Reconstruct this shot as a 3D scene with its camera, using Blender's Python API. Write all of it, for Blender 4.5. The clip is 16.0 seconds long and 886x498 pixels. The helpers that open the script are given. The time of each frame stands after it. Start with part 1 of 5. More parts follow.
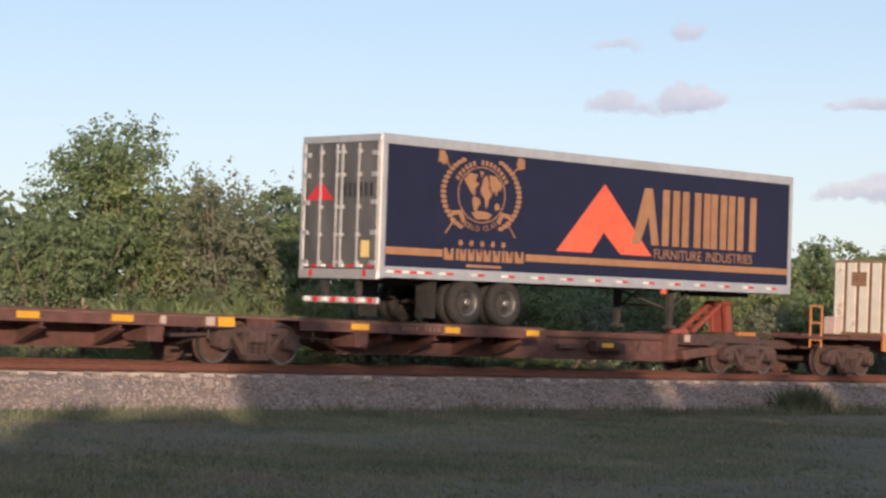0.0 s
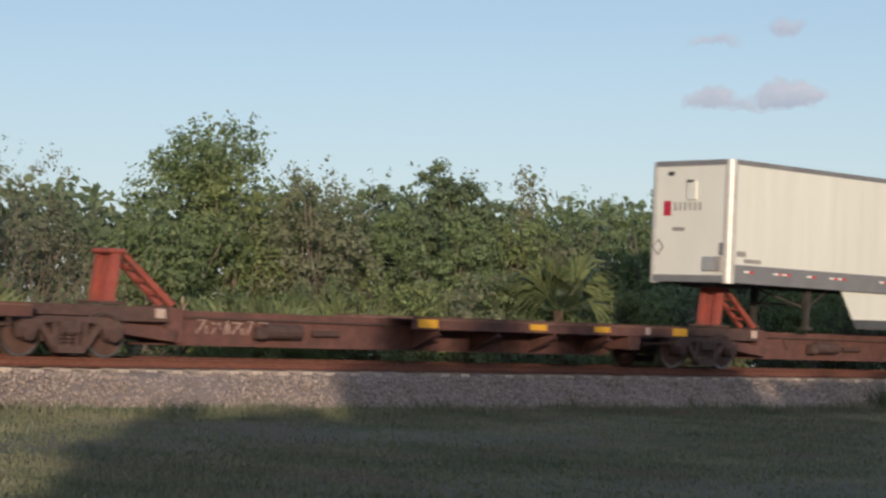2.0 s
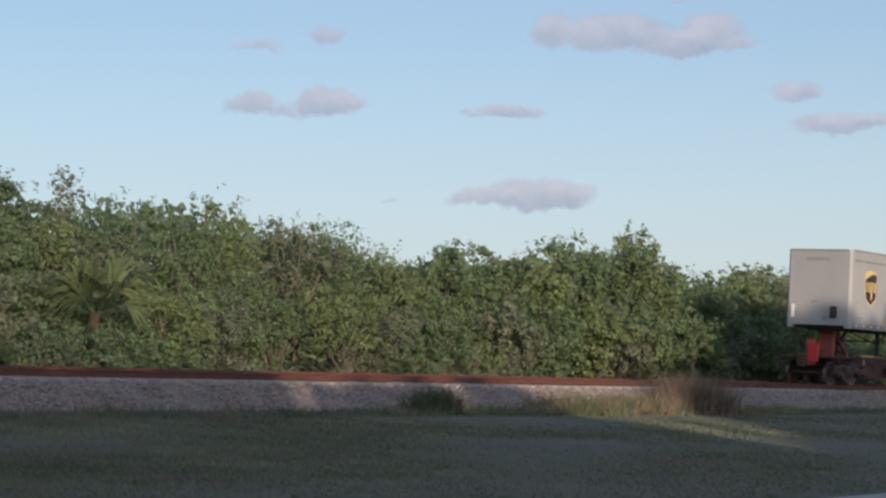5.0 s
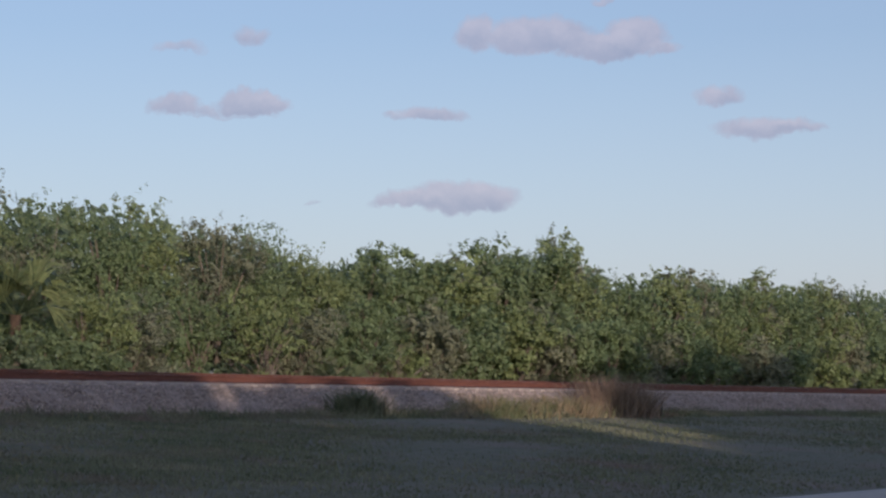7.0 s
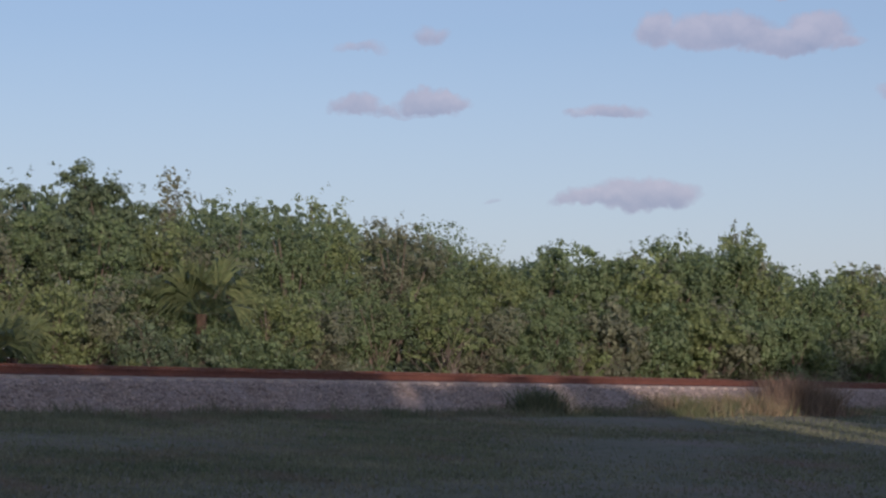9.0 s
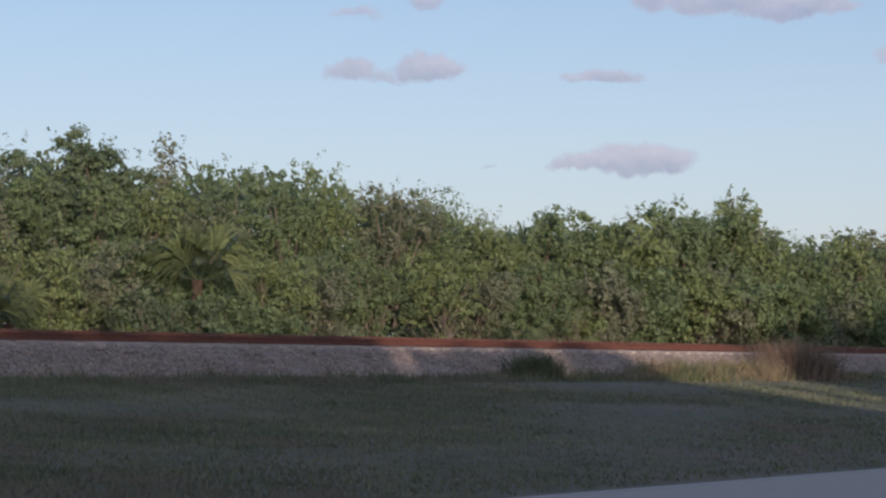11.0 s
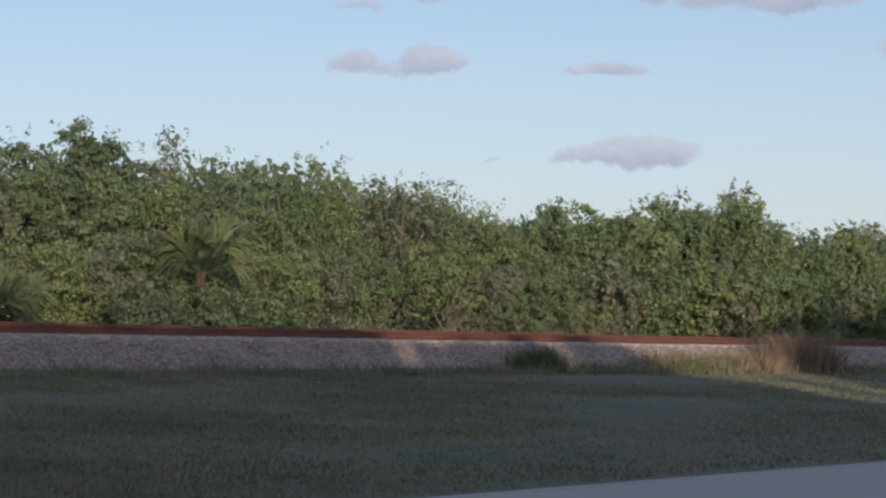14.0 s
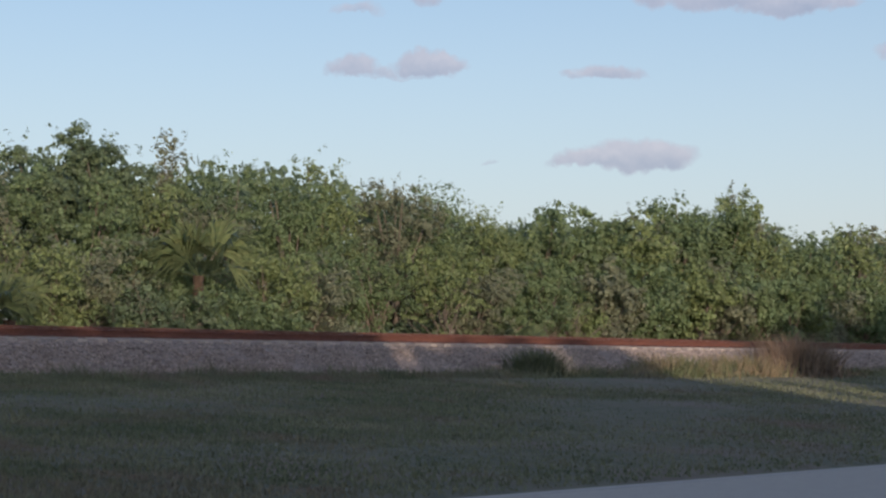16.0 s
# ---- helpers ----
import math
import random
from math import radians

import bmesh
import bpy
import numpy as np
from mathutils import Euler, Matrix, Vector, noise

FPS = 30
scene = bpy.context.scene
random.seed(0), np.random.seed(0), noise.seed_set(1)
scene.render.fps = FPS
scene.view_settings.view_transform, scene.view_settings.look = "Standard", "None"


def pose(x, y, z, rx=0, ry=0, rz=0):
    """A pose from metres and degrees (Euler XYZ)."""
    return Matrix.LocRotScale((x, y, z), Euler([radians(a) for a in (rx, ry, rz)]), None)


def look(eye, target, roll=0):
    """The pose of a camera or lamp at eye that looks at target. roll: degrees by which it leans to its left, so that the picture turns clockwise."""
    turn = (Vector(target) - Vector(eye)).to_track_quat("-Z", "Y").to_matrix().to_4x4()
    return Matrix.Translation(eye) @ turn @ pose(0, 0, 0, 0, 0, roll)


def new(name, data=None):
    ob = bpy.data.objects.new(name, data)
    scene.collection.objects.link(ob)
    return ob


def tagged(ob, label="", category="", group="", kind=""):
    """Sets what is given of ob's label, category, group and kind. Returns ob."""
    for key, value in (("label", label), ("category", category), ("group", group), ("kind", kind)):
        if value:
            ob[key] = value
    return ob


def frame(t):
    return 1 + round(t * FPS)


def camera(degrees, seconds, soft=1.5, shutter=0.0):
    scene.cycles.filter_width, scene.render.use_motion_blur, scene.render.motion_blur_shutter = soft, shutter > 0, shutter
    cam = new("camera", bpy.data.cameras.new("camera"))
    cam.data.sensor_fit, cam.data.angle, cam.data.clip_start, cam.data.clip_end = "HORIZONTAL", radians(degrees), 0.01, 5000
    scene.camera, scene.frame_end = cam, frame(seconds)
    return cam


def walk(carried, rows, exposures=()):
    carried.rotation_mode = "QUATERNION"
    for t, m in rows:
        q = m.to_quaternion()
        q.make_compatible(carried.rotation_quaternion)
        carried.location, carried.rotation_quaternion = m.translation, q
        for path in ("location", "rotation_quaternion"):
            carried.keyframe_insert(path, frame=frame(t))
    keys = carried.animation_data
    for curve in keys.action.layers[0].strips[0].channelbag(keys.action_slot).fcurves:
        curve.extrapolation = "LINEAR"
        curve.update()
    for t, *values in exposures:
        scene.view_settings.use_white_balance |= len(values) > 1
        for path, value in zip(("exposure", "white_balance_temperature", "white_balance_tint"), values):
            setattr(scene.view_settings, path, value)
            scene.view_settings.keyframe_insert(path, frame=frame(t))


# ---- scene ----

# World: x runs along the railway, y away from the road, z up; road surface at z = 0.
EYE = Vector((0.0, 0.0, 1.5))
TRACK_Y = 33.7
RAIL_Z = 2.05
SPEED = 22.72
CANT = 2.8      # degrees by which the far rail stands higher

cam = camera(24.2, 16.0, soft=2.5, shutter=0.1)


def aim(yaw, pitch, roll):
    """A pose of the standing camera: yaw from +y towards +x, pitch up, degrees."""
    a, p = radians(yaw), radians(pitch)
    way = Vector((math.sin(a) * math.cos(p), math.cos(a) * math.cos(p), math.sin(p)))
    return look(EYE, EYE + way, roll)


PAN = [
    (0.0, 44.27, 3.98, 0.44), (0.25, 45.7, 3.96, 0.42), (0.5, 46.55, 3.95, 0.40), (1.0, 46.46, 3.93, 0.40),
    (1.5, 45.64, 3.89, 0.43), (2.0, 41.57, 3.90, 0.40), (2.2, 39.84, 3.87, 0.40), (2.4, 36.73, 3.87, 0.40), (2.5, 34.83, 3.87, 0.40),
    (2.6, 33.2, 3.87, 0.41), (2.75, 33.12, 3.87, 0.41), (3.0, 33.25, 3.87, 0.40), (3.5, 33.28, 3.83, 0.42),
    (3.6, 33.69, 3.87, 0.45), (3.8, 39.2, 3.88, 0.42), (4.0, 43.54, 3.96, 0.40), (4.2, 46.63, 3.97, 0.42),
    (4.5, 49.88, 4.27, 0.45), (5.0, 54.33, 4.09, 0.40), (5.2, 55.97, 4.09, 0.40), (5.9, 57.9, 4.12, 0.42),
    (6.8, 57.2, 4.16, 0.45), (7.1, 55.9, 4.17, 0.46), (7.3, 54.06, 4.17, 0.47), (7.5, 51.66, 4.15, 0.47), (8.0, 51.67, 4.11, 0.48),
    (8.5, 51.42, 4.11, 0.47), (9.0, 51.44, 4.08, 0.47), (9.3, 51.44, 4.07, 0.46), (10.3, 51.5, 3.6, 0.42),
    (11.2, 51.57, 3.05, 0.40), (11.5, 51.57, 3.02, 0.39), (12.0, 51.53, 2.92, 0.41), (12.5, 51.46, 2.87, 0.43),
    (13.0, 51.44, 2.86, 0.43), (13.5, 51.40, 2.90, 0.43), (14.0, 51.47, 2.92, 0.41), (14.5, 51.51, 2.98, 0.41),
    (15.0, 51.50, 3.02, 0.42), (15.5, 51.53, 3.02, 0.42), (16.0, 51.53, 3.01, 0.41),
]
walk(cam, [(t, aim(a, b, c)) for t, a, b, c in PAN], exposures=[(0.0, 0.36, 7050, 16), (0.6, 0.31, 7000, 15), (1.0, 0.22, 6900, 13), (1.5, 0.08, 6800, 9), (2.6, 0.03, 6850, 10), (3.6, 0.03, 6800, 10),
     (4.6, 0.0, 6500, 10), (5.2, -0.02, 6450, 10), (7.3, -0.2, 6250, 18), (9.2, -0.27, 6200, 19), (11.3, -0.02, 6450, 15), (12.5, 0.0, 6500, 14), (16.0, 0.0, 6500, 12)])

# ---- light: low evening sun behind the camera ----
SUN_TURN, SUN_HIGH = 37.0, 7.5   # the way the light travels, from +y towards +x; height over the horizon
sun_way = Vector((math.sin(radians(SUN_TURN)), math.cos(radians(SUN_TURN)), -math.tan(radians(SUN_HIGH))))
sun_data = bpy.data.lights.new("sun", "SUN")
sun_data.energy, sun_data.angle, sun_data.color = 3.25, radians(0.55), (1.0, 0.80, 0.62)
sun = new("sun", sun_data)
sun.matrix_world = look((-40, -60, 40), Vector((-40, -60, 40)) + sun_way)


class Nodes:
    """Short hand for building node trees."""

    def __init__(self, tree):
        self.tree = tree

    def add(self, kind, values=()):
        n = self.tree.nodes.new(kind)
        for k, v in dict(values).items():
            if isinstance(v, bpy.types.NodeSocket):
                self.tree.links.new(v, n.inputs[k])
            else:
                n.inputs[k].default_value = v
        return n

    def math(self, op, a, b=0.0, clamp=False):
        n = self.add("ShaderNodeMath", {0: a, 1: b})
        n.operation, n.use_clamp = op, clamp
        return n.outputs[0]

    def mix(self, f, a, b, how="MIX"):
        n = self.add("ShaderNodeMix")
        n.data_type, n.blend_type = "RGBA", how
        for k, v in ((0, f), (6, a), (7, b)):
            if isinstance(v, bpy.types.NodeSocket):
                self.tree.links.new(v, n.inputs[k])
            else:
                n.inputs[k].default_value = v
        return n.outputs[2]

    def noise(self, co, scale, detail=4.0, rough=0.55):
        return self.add("ShaderNodeTexNoise", {"Vector": co, "Scale": scale, "Detail": detail, "Roughness": rough})

    def ramp(self, f, lo, hi, a=(0, 0, 0, 1), b=(1, 1, 1, 1)):
        n = self.add("ShaderNodeValToRGB", {0: f})
        e = n.color_ramp.elements
        e[0].position, e[1].position, e[0].color, e[1].color = lo, hi, a, b
        return n.outputs[0]


def sky_world():
    """Evening sky with a few flat violet-grey clouds low over the trees."""
    w = bpy.data.worlds.new("evening_sky")
    w.use_nodes = True
    scene.world = w
    n = Nodes(w.node_tree)
    n.tree.nodes.clear()
    sky = n.add("ShaderNodeTexSky")
    sky.sky_type, sky.sun_disc = "NISHITA", False
    sky.sun_elevation, sky.sun_rotation = radians(SUN_HIGH), radians(SUN_TURN + 180.0)
    sky.air_density, sky.dust_density, sky.ozone_density = 1.0, 1.2, 2.0
    co = n.add("ShaderNodeTexCoord").outputs["Generated"]
    xyz = n.add("ShaderNodeSeparateXYZ", {0: co})
    az = n.math("ARCTAN2", xyz.outputs[0], xyz.outputs[1])
    az = n.math("MULTIPLY", az, 57.2958)
    el = n.math("MULTIPLY", n.math("ARCSINE", xyz.outputs[2]), 57.2958)
    wob = n.add("ShaderNodeSeparateColor", {0: n.noise(co, 60.0, 5.0, 0.62).outputs["Color"]})
    az2 = n.math("ADD", az, n.math("MULTIPLY", n.math("SUBTRACT", wob.outputs[0], 0.5), 1.1))
    el2 = n.math("ADD", el, n.math("MULTIPLY", n.math("SUBTRACT", wob.outputs[1], 0.5), 0.8))
    fleece = n.noise(co, 190.0, 4.0, 0.6).outputs[0]
    total, lift = None, 0.5
    for a, e, wa, we, s in CLOUDS:
        da = n.math("DIVIDE", n.math("SUBTRACT", az2, a), wa)
        de = n.math("DIVIDE", n.math("SUBTRACT", el2, e), we)
        flat = n.math("MAXIMUM", de, n.math("MULTIPLY", de, -1.5))     # flatter below than above
        d2 = n.math("ADD", n.math("MULTIPLY", da, da), n.math("MULTIPLY", flat, flat))
        m = n.math("MULTIPLY", n.math("SUBTRACT", 1.25, d2, True), s)
        total = m if total is None else n.math("MAXIMUM", total, m)
        lift = n.math("ADD", lift, n.math("MULTIPLY", n.math("MULTIPLY", m, de), 0.6))
    feather = n.math("ADD", n.math("MULTIPLY", fleece, 1.3), 0.55)
    soft = n.math("MINIMUM", n.math("MULTIPLY", total, feather), 0.9)
    puff = n.math("ADD", lift, n.math("MULTIPLY", n.math("SUBTRACT", wob.outputs[2], 0.5), 1.3), True)
    cloud = n.mix(0.15, n.mix(puff, (2.45, 2.7, 3.65, 1), (4.0, 3.9, 4.55, 1)), sky.outputs[0])
    # whitish humid air low down, thinning to a faint veil overhead
    haze = n.math("MAXIMUM", n.math("MULTIPLY", n.math("SUBTRACT", 1.0, n.math("DIVIDE", el, 16.0), True), 0.55, True), 0.2)
    base = n.mix(haze, n.mix(1.0, sky.outputs[0], (0.96, 1.035, 1.19, 1), "MULTIPLY"), SKY_HAZE)
    col = n.mix(soft, base, cloud)
    bg = n.add("ShaderNodeBackground", {0: col, 1: SKY_POWER})
    n.tree.links.new(bg.outputs[0], n.add("ShaderNodeOutputWorld").inputs[0])


# azimuth, elevation, half width, half height (degrees), density
CLOUDS = [
    (49.05, 8, 0.85, 0.36, 0.98), (50.0, 7.9, 0.5, 0.18, 0.6), (51.2, 8.05, 1.05, 0.38, 1.1), (50.3, 7.8, 1.6, 0.08, 0.4),
    (56.1, 7.85, 1.1, 0.26, 0.85), (55.1, 7.8, 0.41, 0.16, 0.59), (57, 5.55, 1.57, 0.55, 1.17), (55.5, 5.5, 1.1, 0.29, 0.91),
    (49.05, 9.6, 0.7, 0.23, 0.59), (51.1, 9.9, 0.58, 0.31, 0.72), (57.35, 10.05, 0.7, 0.52, 1.1), (59.1, 10, 1.57, 0.6, 1.23),
    (60.7, 9.7, 1.28, 0.47, 1.23), (61.75, 9.95, 1.04, 0.55, 1.1), (62.6, 9.7, 0.58, 0.26, 0.78), (60.9, 11, 0.35, 0.13, 0.65),
    (64.05, 8.35, 0.75, 0.36, 0.85), (65.3, 7.5, 1.39, 0.34, 0.98), (66.3, 7.55, 0.81, 0.23, 0.78), (52.8, 5.4, 0.29, 0.08, 0.39),
]
SKY_HAZE = (5.45, 5.75, 6.8, 1)
SKY_POWER = 0.15
sky_world()


# ---- materials ----
def surf(name, a, b, scale=6.0, rough=0.6, bump=0.0, metal=0.0, wear=None, wear_at=(0.55, 0.7), wear_scale=1.5,
         vary=0.0, big=0.25, island=False, stretch=None, through_light=0.0):
    """A procedural surface: fine grain from a to b, large soft stains, optional worn patches."""
    m = bpy.data.materials.new(name)
    m.use_nodes = True
    n = Nodes(m.node_tree)
    n.tree.nodes.clear()
    co = n.add("ShaderNodeTexCoord").outputs["Object"]
    if stretch:
        co = n.add("ShaderNodeMapping", {0: co, 3: stretch}).outputs[0]
    fine = n.noise(co, scale, 5.0).outputs[0]
    col = n.mix(n.ramp(fine, 0.3, 0.7), (*a, 1), (*b, 1))
    large = n.noise(co, scale * 0.13, 3.0).outputs[0]
    shade = n.math("ADD", n.math("MULTIPLY", n.math("SUBTRACT", large, 0.5), 2 * big), 1.0)
    if vary:
        r = n.add("ShaderNodeNewGeometry").outputs["Random Per Island"] if island else n.add("ShaderNodeObjectInfo").outputs["Random"]
        shade = n.math("MULTIPLY", shade, n.math("ADD", n.math("MULTIPLY", n.math("SUBTRACT", r, 0.5), 2 * vary), 1.0))
    col = n.mix(1.0, col, n.add("ShaderNodeCombineColor", {0: shade, 1: shade, 2: shade}).outputs[0], "MULTIPLY")
    if wear:
        f = n.ramp(n.noise(co, wear_scale, 6.0, 0.65).outputs[0], *wear_at)
        col = n.mix(f, col, (*wear, 1))
    p = n.add("ShaderNodeBsdfPrincipled", {"Base Color": col, "Roughness": rough, "Metallic": metal})
    if bump:
        n.tree.links.new(n.add("ShaderNodeBump", {"Height": fine, "Strength": bump, "Distance": 0.02}).outputs[0], p.inputs["Normal"])
    out = p.outputs[0]
    if through_light:
        tr = n.add("ShaderNodeBsdfTranslucent", {0: col})
        out = n.add("ShaderNodeMixShader", {0: through_light, 1: out, 2: tr.outputs[0]}).outputs[0]
    n.tree.links.new(out, n.add("ShaderNodeOutputMaterial").inputs[0])
    return m


def leafy(name, a, b, rough=0.55):
    return surf(name, a, b, 8.0, rough, vary=0.26, big=0.55, island=True, through_light=0.38)


M_GRASS_GROUND = surf("mown_grass_soil", (0.072, 0.084, 0.054), (0.140, 0.136, 0.100), 3.0, 0.95, 0.3, wear=(0.155, 0.116, 0.100), wear_at=(0.48, 0.70), wear_scale=0.4)
M_GRASS = surf("grass_blades", (0.108, 0.138, 0.076), (0.226, 0.230, 0.152), 0.6, 0.75, vary=0.22, island=True, through_light=0.2, wear=(0.215, 0.168, 0.140), wear_at=(0.52, 0.72), wear_scale=0.35)
M_DRY = surf("dry_weeds", (0.264, 0.206, 0.125), (0.400, 0.318, 0.205), 1.0, 0.8, vary=0.3, island=True, through_light=0.2, wear=(0.16, 0.185, 0.09), wear_at=(0.44, 0.56), wear_scale=0.9)
M_WEED = surf("dark_weeds", (0.090, 0.120, 0.060), (0.200, 0.195, 0.125), 1.0, 0.8, vary=0.3, island=True, through_light=0.15)
M_BROWN_WEED = surf("brown_weeds", (0.162, 0.121, 0.081), (0.338, 0.250, 0.189), 1.0, 0.85, vary=0.3, island=True, through_light=0.15)
M_ASPHALT = surf("bleached_asphalt", (0.30, 0.285, 0.265), (0.40, 0.38, 0.35), 40.0, 0.9, 0.25, big=0.15)
M_EDGE_PAINT = surf("worn_white_line", (0.26, 0.26, 0.25), (0.36, 0.36, 0.35), 30.0, 0.7)
M_BALLAST = surf("ballast_bed", (0.21, 0.170, 0.152), (0.33, 0.272, 0.245), 11.0, 0.95, 0.9, big=0.3)
M_STONE = surf("ballast_stone", (0.265, 0.215, 0.192), (0.385, 0.320, 0.290), 9.0, 0.95, vary=0.36, island=True, big=0.3)
M_TIE = surf("concrete_tie", (0.402, 0.339, 0.293), (0.529, 0.454, 0.397), 9.0, 0.9, 0.3, vary=0.12)
M_RAIL = surf("rusty_rail", (0.109, 0.043, 0.031), (0.196, 0.078, 0.055), 14.0, 0.85, 0.2, big=0.2)
M_RAIL_TOP = surf("polished_rail_head", (0.35, 0.33, 0.32), (0.5, 0.48, 0.46), 20.0, 0.3, metal=1.0)
M_RUST = surf("brown_car_paint", (0.094, 0.043, 0.038), (0.156, 0.072, 0.062), 5.0, 0.75, 0.15, wear=(0.06, 0.04, 0.038), wear_at=(0.5, 0.72), wear_scale=2.0, vary=0.1)
M_RUST_TOP = surf("scuffed_brown_edge", (0.15, 0.075, 0.062), (0.28, 0.18, 0.15), 4.0, 0.7, 0.1)
M_TRUCK = surf("grimy_cast_steel", (0.060, 0.037, 0.034), (0.110, 0.066, 0.058), 7.0, 0.8, 0.2, vary=0.1)
M_WHEEL = surf("brown_wheel_steel", (0.065, 0.037, 0.032), (0.12, 0.065, 0.053), 9.0, 0.7)
M_TREAD = surf("bright_wheel_tread", (0.16, 0.14, 0.13), (0.24, 0.22, 0.2), 9.0, 0.4, metal=0.8)
M_HITCH = surf("red_hitch_paint", (0.264, 0.061, 0.046), (0.374, 0.094, 0.072), 6.0, 0.65, wear=(0.16, 0.06, 0.05), wear_scale=3.0)
M_YELLOW = surf("yellow_reflector", (0.66, 0.34, 0.03), (0.76, 0.42, 0.05), 12.0, 0.5)
M_ORANGE = surf("orange_steel_paint", (0.45, 0.17, 0.05), (0.58, 0.24, 0.08), 8.0, 0.6)
M_RED = surf("red_marker", (0.55, 0.03, 0.04), (0.68, 0.05, 0.06), 12.0, 0.45)
M_WHITE_MARK = surf("white_marker", (0.78, 0.76, 0.72), (0.85, 0.83, 0.8), 12.0, 0.45)
M_PALE = surf("pale_scuffed_plate", (0.45, 0.34, 0.3), (0.6, 0.48, 0.42), 12.0, 0.6)
M_CREAM = surf("cream_white_panel", (0.675, 0.690, 0.640), (0.735, 0.750, 0.698), 1.2, 0.42, big=0.06, stretch=(3.0, 1.0, 0.35), wear=(0.60, 0.60, 0.54), wear_at=(0.66, 0.8), wear_scale=1.3)
M_GREY_BAND = surf("grey_lower_band", (0.17, 0.175, 0.19), (0.21, 0.215, 0.23), 2.0, 0.5, big=0.08)
M_SKIRT_DARK = surf("dark_skirt_rubber", (0.06, 0.065, 0.075), (0.09, 0.095, 0.10), 5.0, 0.7)
M_STEEL = surf("polished_corner_steel", (0.55, 0.53, 0.50), (0.66, 0.64, 0.6), 6.0, 0.42, metal=0.25)
M_ALU = surf("dull_aluminium", (0.54, 0.545, 0.555), (0.64, 0.645, 0.655), 5.0, 0.42, metal=0.55, big=0.14)
M_DOOR = surf("smoky_steel_door", (0.10, 0.10, 0.105), (0.19, 0.185, 0.18), 2.2, 0.4, metal=0.3, big=0.3, stretch=(1.0, 1.0, 0.3))
M_NAVY = surf("navy_side_panel", (0.007, 0.010, 0.036), (0.011, 0.014, 0.045), 2.0, 0.62, big=0.12)
M_TAN = surf("tan_lettering", (0.33, 0.165, 0.085), (0.40, 0.21, 0.11), 4.0, 0.5)
M_CORAL = surf("coral_red_triangle", (0.78, 0.12, 0.06), (0.86, 0.16, 0.09), 4.0, 0.45)
M_SILVER = surf("grey_trailer_panel", (0.378, 0.372, 0.366), (0.430, 0.424, 0.416), 1.0, 0.45, big=0.08, wear=(0.30, 0.29, 0.28), wear_at=(0.66, 0.8), wear_scale=0.8, stretch=(1.5, 1.0, 0.5))
M_SILVER_DARK = surf("faded_grey_stripe", (0.26, 0.25, 0.248), (0.325, 0.315, 0.31), 2.0, 0.5)
M_GOLD = surf("gold_shield", (0.70, 0.52, 0.19), (0.80, 0.61, 0.26), 4.0, 0.4)
M_BROWN_MARK = surf("dark_brown_shield", (0.035, 0.018, 0.012), (0.055, 0.028, 0.018), 4.0, 0.45)
M_CRIMSON = surf("crimson_mark", (0.42, 0.02, 0.05), (0.5, 0.03, 0.07), 4.0, 0.45)
M_DARK_MARK = surf("dark_lettering", (0.03, 0.03, 0.032), (0.05, 0.05, 0.05), 4.0, 0.5)
M_PEACH = surf("peach_mark", (0.75, 0.42, 0.25), (0.8, 0.5, 0.32), 4.0, 0.5)
M_TYRE = surf("tyre_rubber", (0.022, 0.021, 0.021), (0.045, 0.042, 0.04), 8.0, 0.85, 0.2)
M_RIM_WHITE = surf("white_rim", (0.7, 0.67, 0.6), (0.78, 0.75, 0.68), 8.0, 0.4)
M_RIM_STEEL = surf("steel_rim", (0.2, 0.2, 0.2), (0.32, 0.31, 0.3), 8.0, 0.45, metal=0.7)
M_UNDER = surf("black_underframe", (0.03, 0.03, 0.03), (0.06, 0.055, 0.05), 6.0, 0.8)
M_BARK = surf("grey_bark", (0.13, 0.105, 0.085), (0.24, 0.20, 0.165), 9.0, 0.95, 0.6, stretch=(1, 1, 0.3))
M_PALM_BARK = surf("palm_boots", (0.050, 0.033, 0.023), (0.099, 0.069, 0.050), 10.0, 0.95, 0.6)
M_TWIG = surf("dry_twigs", (0.15, 0.125, 0.105), (0.25, 0.21, 0.18), 12.0, 0.9)
M_STUMP = surf("pale_dead_palm", (0.28, 0.195, 0.16), (0.44, 0.325, 0.275), 10.0, 0.95, 0.4, vary=0.35, island=True)
M_LEAF_A = leafy("green_foliage", (0.126, 0.196, 0.087), (0.228, 0.292, 0.145))
M_LEAF_B = leafy("yellow_green_foliage", (0.174, 0.235, 0.092), (0.275, 0.330, 0.146))
M_LEAF_C = leafy("dark_oak_foliage", (0.102, 0.158, 0.090), (0.190, 0.248, 0.138))
M_LEAF_D = leafy("olive_foliage", (0.158, 0.186, 0.112), (0.258, 0.272, 0.180))
M_FROND = leafy("palm_frond", (0.128, 0.182, 0.084), (0.262, 0.298, 0.146), 0.4)
M_FROND_DEAD = leafy("dead_frond", (0.29, 0.185, 0.105), (0.42, 0.285, 0.175), 0.7)
M_WHITE_BOX = surf("white_container_steel", (0.66, 0.62, 0.54), (0.76, 0.72, 0.64), 3.0, 0.5, wear=(0.3, 0.17, 0.1), wear_at=(0.62, 0.72), wear_scale=1.6)
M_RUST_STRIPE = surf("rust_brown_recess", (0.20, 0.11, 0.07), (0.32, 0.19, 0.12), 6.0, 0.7)


